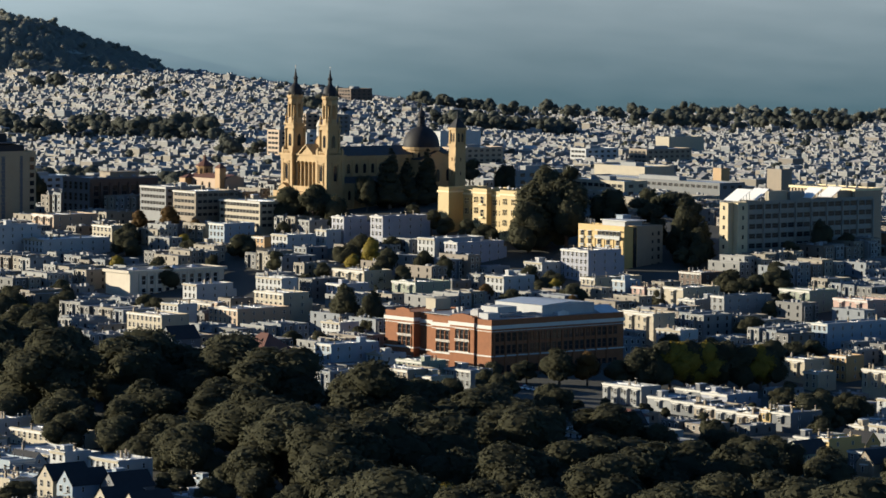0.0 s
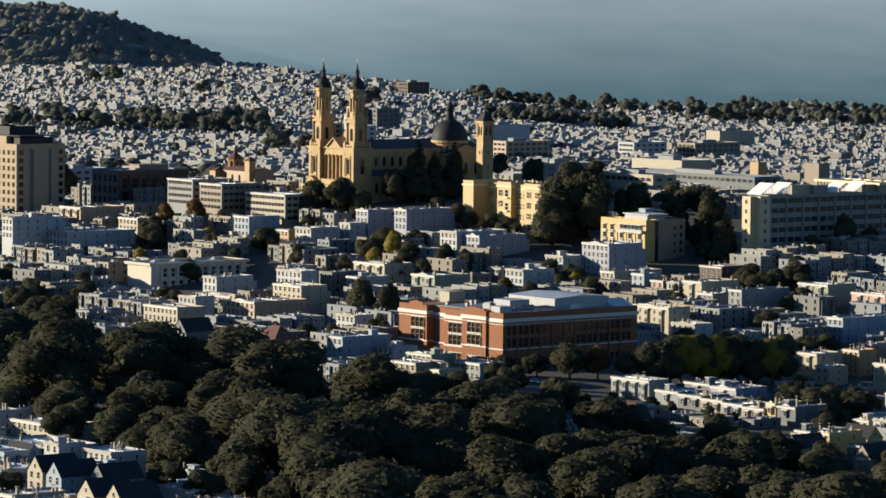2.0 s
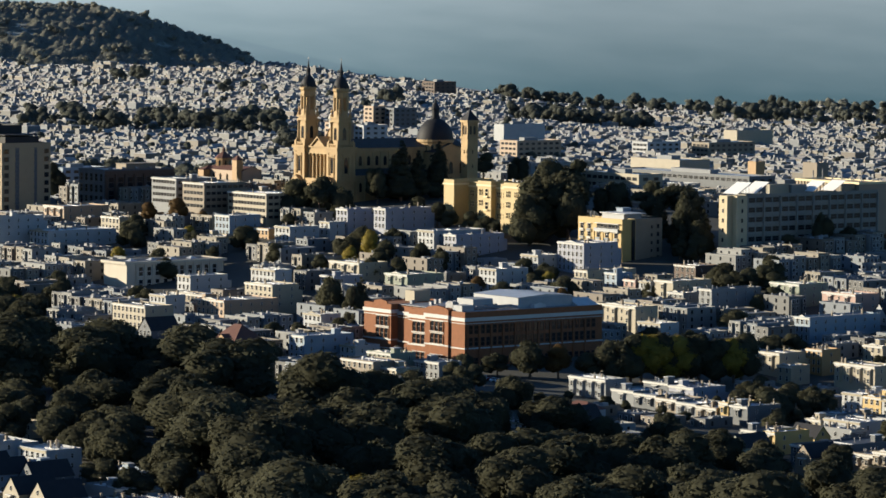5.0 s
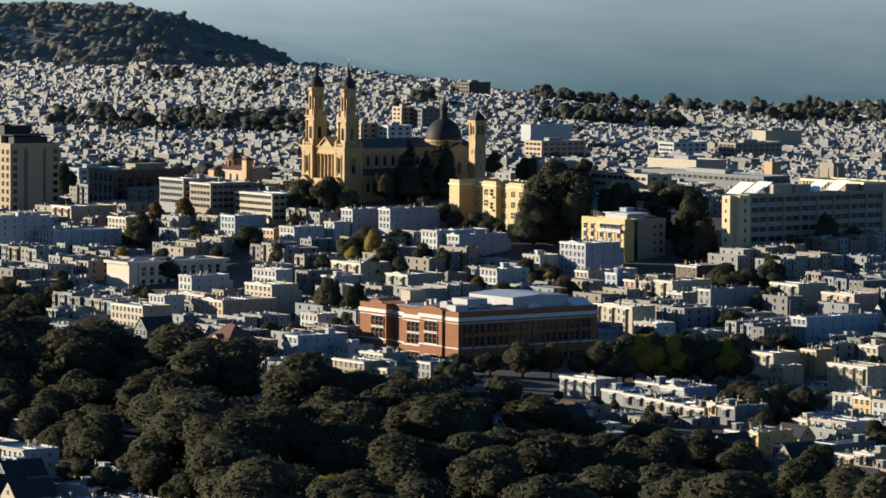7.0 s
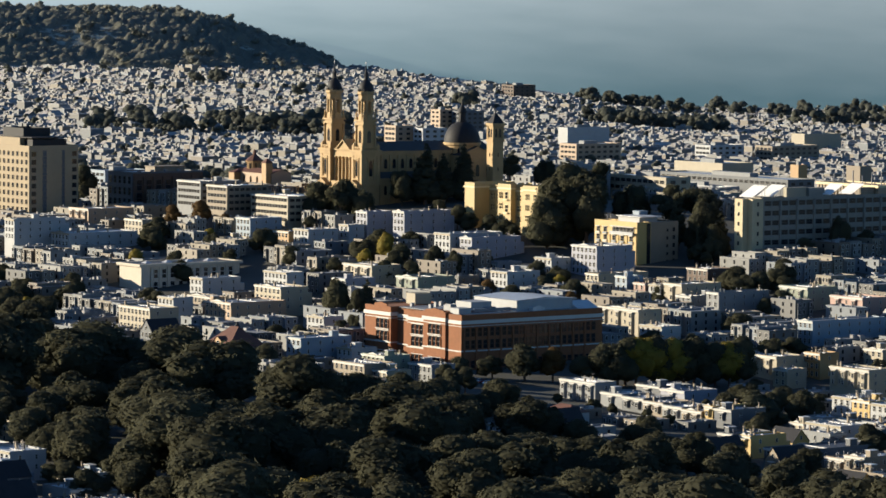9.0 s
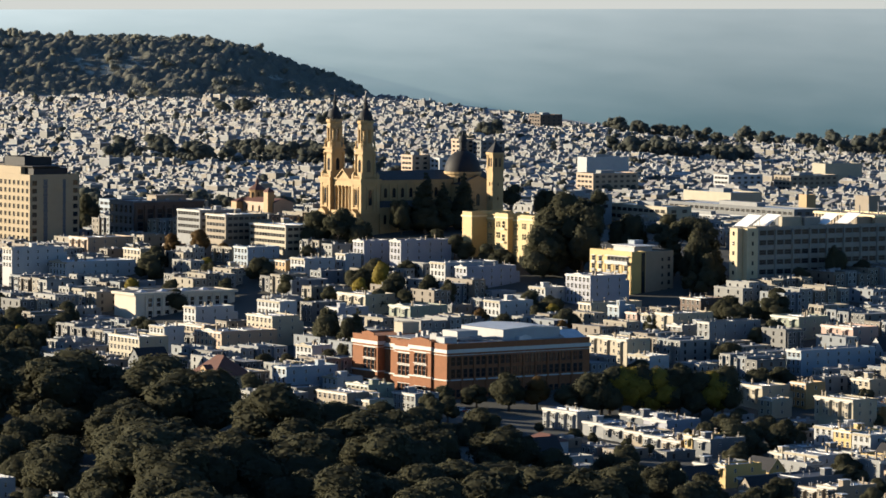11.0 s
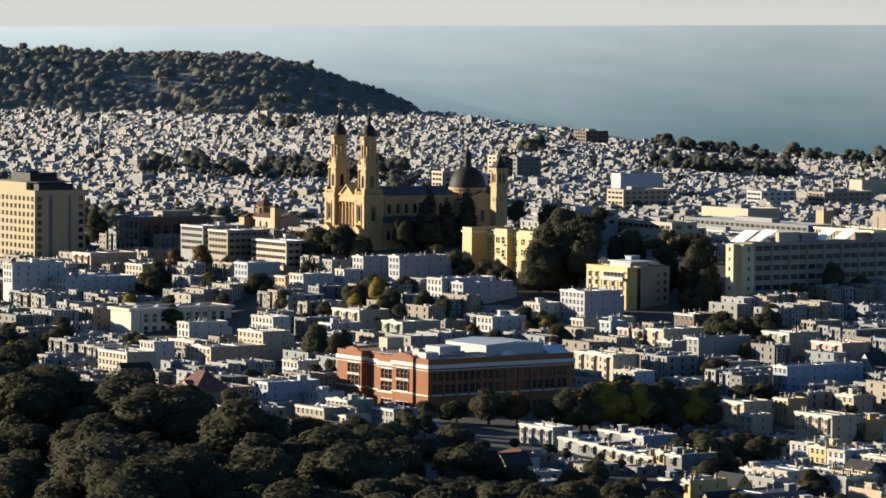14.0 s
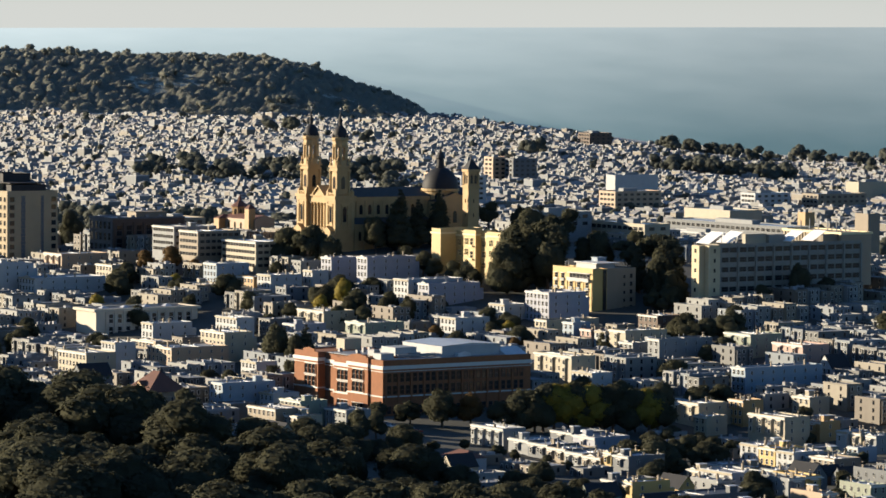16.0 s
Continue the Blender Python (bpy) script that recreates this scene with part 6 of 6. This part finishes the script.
# ---- the far town ----
drg = random.Random(21)
def dark_wood(u, v):
    """Where stands of trees break the far roofs."""
    return noise.noise(Vector((u * 0.0055, v * 0.008, 3.1))) > 0.57 or (2350 < u < 2650 and -330 < v < -60 and noise.noise(Vector((u * 0.01, v * 0.02, 9)))  > -0.05) or (3150 < u < 3300 and -250 < v < -45 and noise.noise(Vector((v * 0.03, u * 0.02, 5))) > -0.12) or (3670 < u < 3770 and 170 < v < 300) or (3940 < u < 4050 and 380 < v < 620 and drg.random() < 0.3) or (u > 4150 and v > 230 and drg.random() < 0.2)

walls, roofs, gab = MB(), MB(), MB()
woods = []
for by in range(0, 103):
    for bx in range(-48, 10):
        X0, Y0 = -40 + 72 * bx, 40 + 25 * by
        u, v = to_uv(X0 + 30, Y0 + 15)
        if not (2180 < u < 4420 and -0.12 * u - 110 < v < 0.12 * u + 230) or far_hill(u, v) > 3 or (v > 0 and u > 4330):
            continue
        x = X0 + drg.uniform(-2, 2)
        while x < X0 + 62:
            q = 0.85 - 0.22 * smooth(2400, 3600, u)
            w, d, h = q * drg.choice([6.5, 7.5, 7.5, 8, 9, 12]), q * drg.uniform(9, 14), q * drg.choice([3.5, 4, 4.5, 5, 5.5, 6, 7, 8.5])
            y = Y0 + drg.uniform(-1.5, 1.5)
            uu, vv = to_uv(x, y)
            if dark_wood(uu, vv):
                woods.append((x + w / 2, y + d / 2, drg.uniform(8, 14)))
            elif drg.random() < 0.045:
                woods.append((x + w / 2, y + d / 2, drg.uniform(6, 9.5)))
            elif free(x, x + w, y, y + d):
                g = ground_z(x + w / 2, y + d / 2)
                if drg.random() < 0.04:
                    w, d, h = w * 2.4, d * 1.2, h * 1.5
                if w < 9 and drg.random() < 0.42:
                    walls.box(x, x + w, y, y + d, g - 1.5, g + h * 0.75, drg.choice(WALL_PICK), bottom=False)
                    gab.gable(x, x + w, y, y + d, g + h * 0.75, g + h * 0.75 + w * 0.32, 0, drg.choice("xy"), 1, 0.3)
                else:
                    walls.box(x, x + w, y, y + d, g - 1.5, g + h, drg.choice(WALL_PICK), bottom=False)
                    roofs.box(x - 0.1, x + w + 0.1, y - 0.1, y + d + 0.1, g + h, g + h + 0.5, 0)
                    roofs.box(x + w * 0.3, x + w * 0.6, y + d * 0.3, y + d * 0.6, g + h + 0.5, g + h + drg.uniform(0.8, 2.6), 0, bottom=False)
            x += w + 0.6
far_town = thing("far_town", pose(0, 0, 0), "sea of small pale houses running to the shore", "houses")
tagged(far_town, kind="stuff")
tagged(part("walls", walls, FARPALE, far_town), kind="stuff")
tagged(part("flat_roofs", roofs, FARROOF, far_town), kind="stuff")
tagged(part("gabled_roofs", gab, [FARGABLE, FARPALE[0]], far_town), kind="stuff")

def wood_patch(mb, x, y, z, h, rg, n=5):
    for k in range(n):
        a, q = rg.uniform(0, 6.283), rg.uniform(0, 0.36) * h
        c = (x + q * math.cos(a), y + q * math.sin(a), z + h * rg.uniform(0.35, 0.8))
        r = h * rg.uniform(0.22, 0.36)
        lump(mb, c, r, rg, squash=0.75)
        leaves(mb, c, r, 12, h * 0.1, rg, 0.75)

mb = MB()
for x, y, h in woods:
    wood_patch(mb, x, y, ground_z(x, y), h * (1.35 if h > 11 else 1.0), drg)
tagged(new("far_woods", mb.mesh("far_woods", [LEAFI], True)), "dark stands of trees between the far houses", "trees", kind="stuff")

mb = MB()
CELL = 9.0
def crown_top(u, v):
    """Height of the canopy over the ground: rounded crowns side by side, lower in the clearings."""
    best = 0.0
    cu, cv = math.floor(u / CELL), math.floor(v / CELL)
    for a in (-1, 0, 1):
        for b in (-1, 0, 1):
            q = noise.cell_vector(Vector((cu + a, cv + b, 2.5)))
            pu, pv = (cu + a + 0.15 + 0.7 * q.x) * CELL, (cv + b + 0.15 + 0.7 * q.y) * CELL
            d2 = ((u - pu) ** 2 + (v - pv) ** 2) / (4.4 + 2.2 * q.z) ** 2
            if d2 < 1:
                best = max(best, (3.0 + 6.5 * q.z * q.z) * math.sqrt(1 - d2))
    return best + 0.8 * noise.noise(Vector((u * 0.5, v * 0.5, 1)))
CU, CV = [4255 + 2.2 * k for k in range(150)], [-660 + 2.4 * k for k in range(262)]
for u in CU:
    for v in CV:
        x, y = to_xy(u, v)
        wood = smooth(1.5, 6.0, far_hill(u, v)) * (0.25 + 0.75 * smooth(-0.42, -0.2, noise.noise(Vector((u * 0.012, v * 0.01, 7.0)))))
        mb.v.append((x, y, ground_z(x, y) - 1.2 + (1.5 + crown_top(u, v)) * wood))
nv = len(CV)
for a in range(len(CU) - 1):
    for b in range(nv - 1):
        mb.f.append((a * nv + b, a * nv + b + 1, (a + 1) * nv + b + 1, (a + 1) * nv + b)); mb.m.append(0)
for k in range(60000):
    p = Vector(mb.v[drg.randrange(len(CU) * nv)])
    e = Vector((drg.uniform(-1, 1), drg.uniform(-1, 1), drg.uniform(-0.3, 0.3))).normalized()
    f = Vector((drg.uniform(-1, 1), drg.uniform(-1, 1), drg.uniform(0.2, 0.9))).normalized()
    q = drg.uniform(0.7, 1.5)
    mb.quad([p - e * q * 0.6, p + e * q * 0.6, p + f * q], 0)
for k in range(110):
    u, v = drg.uniform(4260, 4560), drg.uniform(-640, -40)
    if far_hill(u, v) > 2:
        x, y = to_xy(u, v)
        wood_patch(mb, x, y, ground_z(x, y), drg.uniform(10, 15), drg, 4)
for k in range(70):
    u, v = drg.uniform(4300, 4400), drg.uniform(-60, 640)
    if v < 230 and drg.random() < 0.75:
        continue
    x, y = to_xy(u, v)
    wood_patch(mb, x, y, ground_z(x, y) - 1, drg.uniform(5, 10) + (1.5 if v > 230 else 0), drg, 4)
for k in range(90):
    u, v = drg.uniform(4180, 4390), drg.uniform(520, 830)
    x, y = to_xy(u, v)
    wood_patch(mb, x, y, ground_z(x, y) - 1, drg.uniform(9, 16), drg, 4)
tagged(new("hill_woods", mb.mesh("hill_woods", [LEAFH], True)), "dense haze-pale woods on the far hill and shore", "trees", kind="stuff")
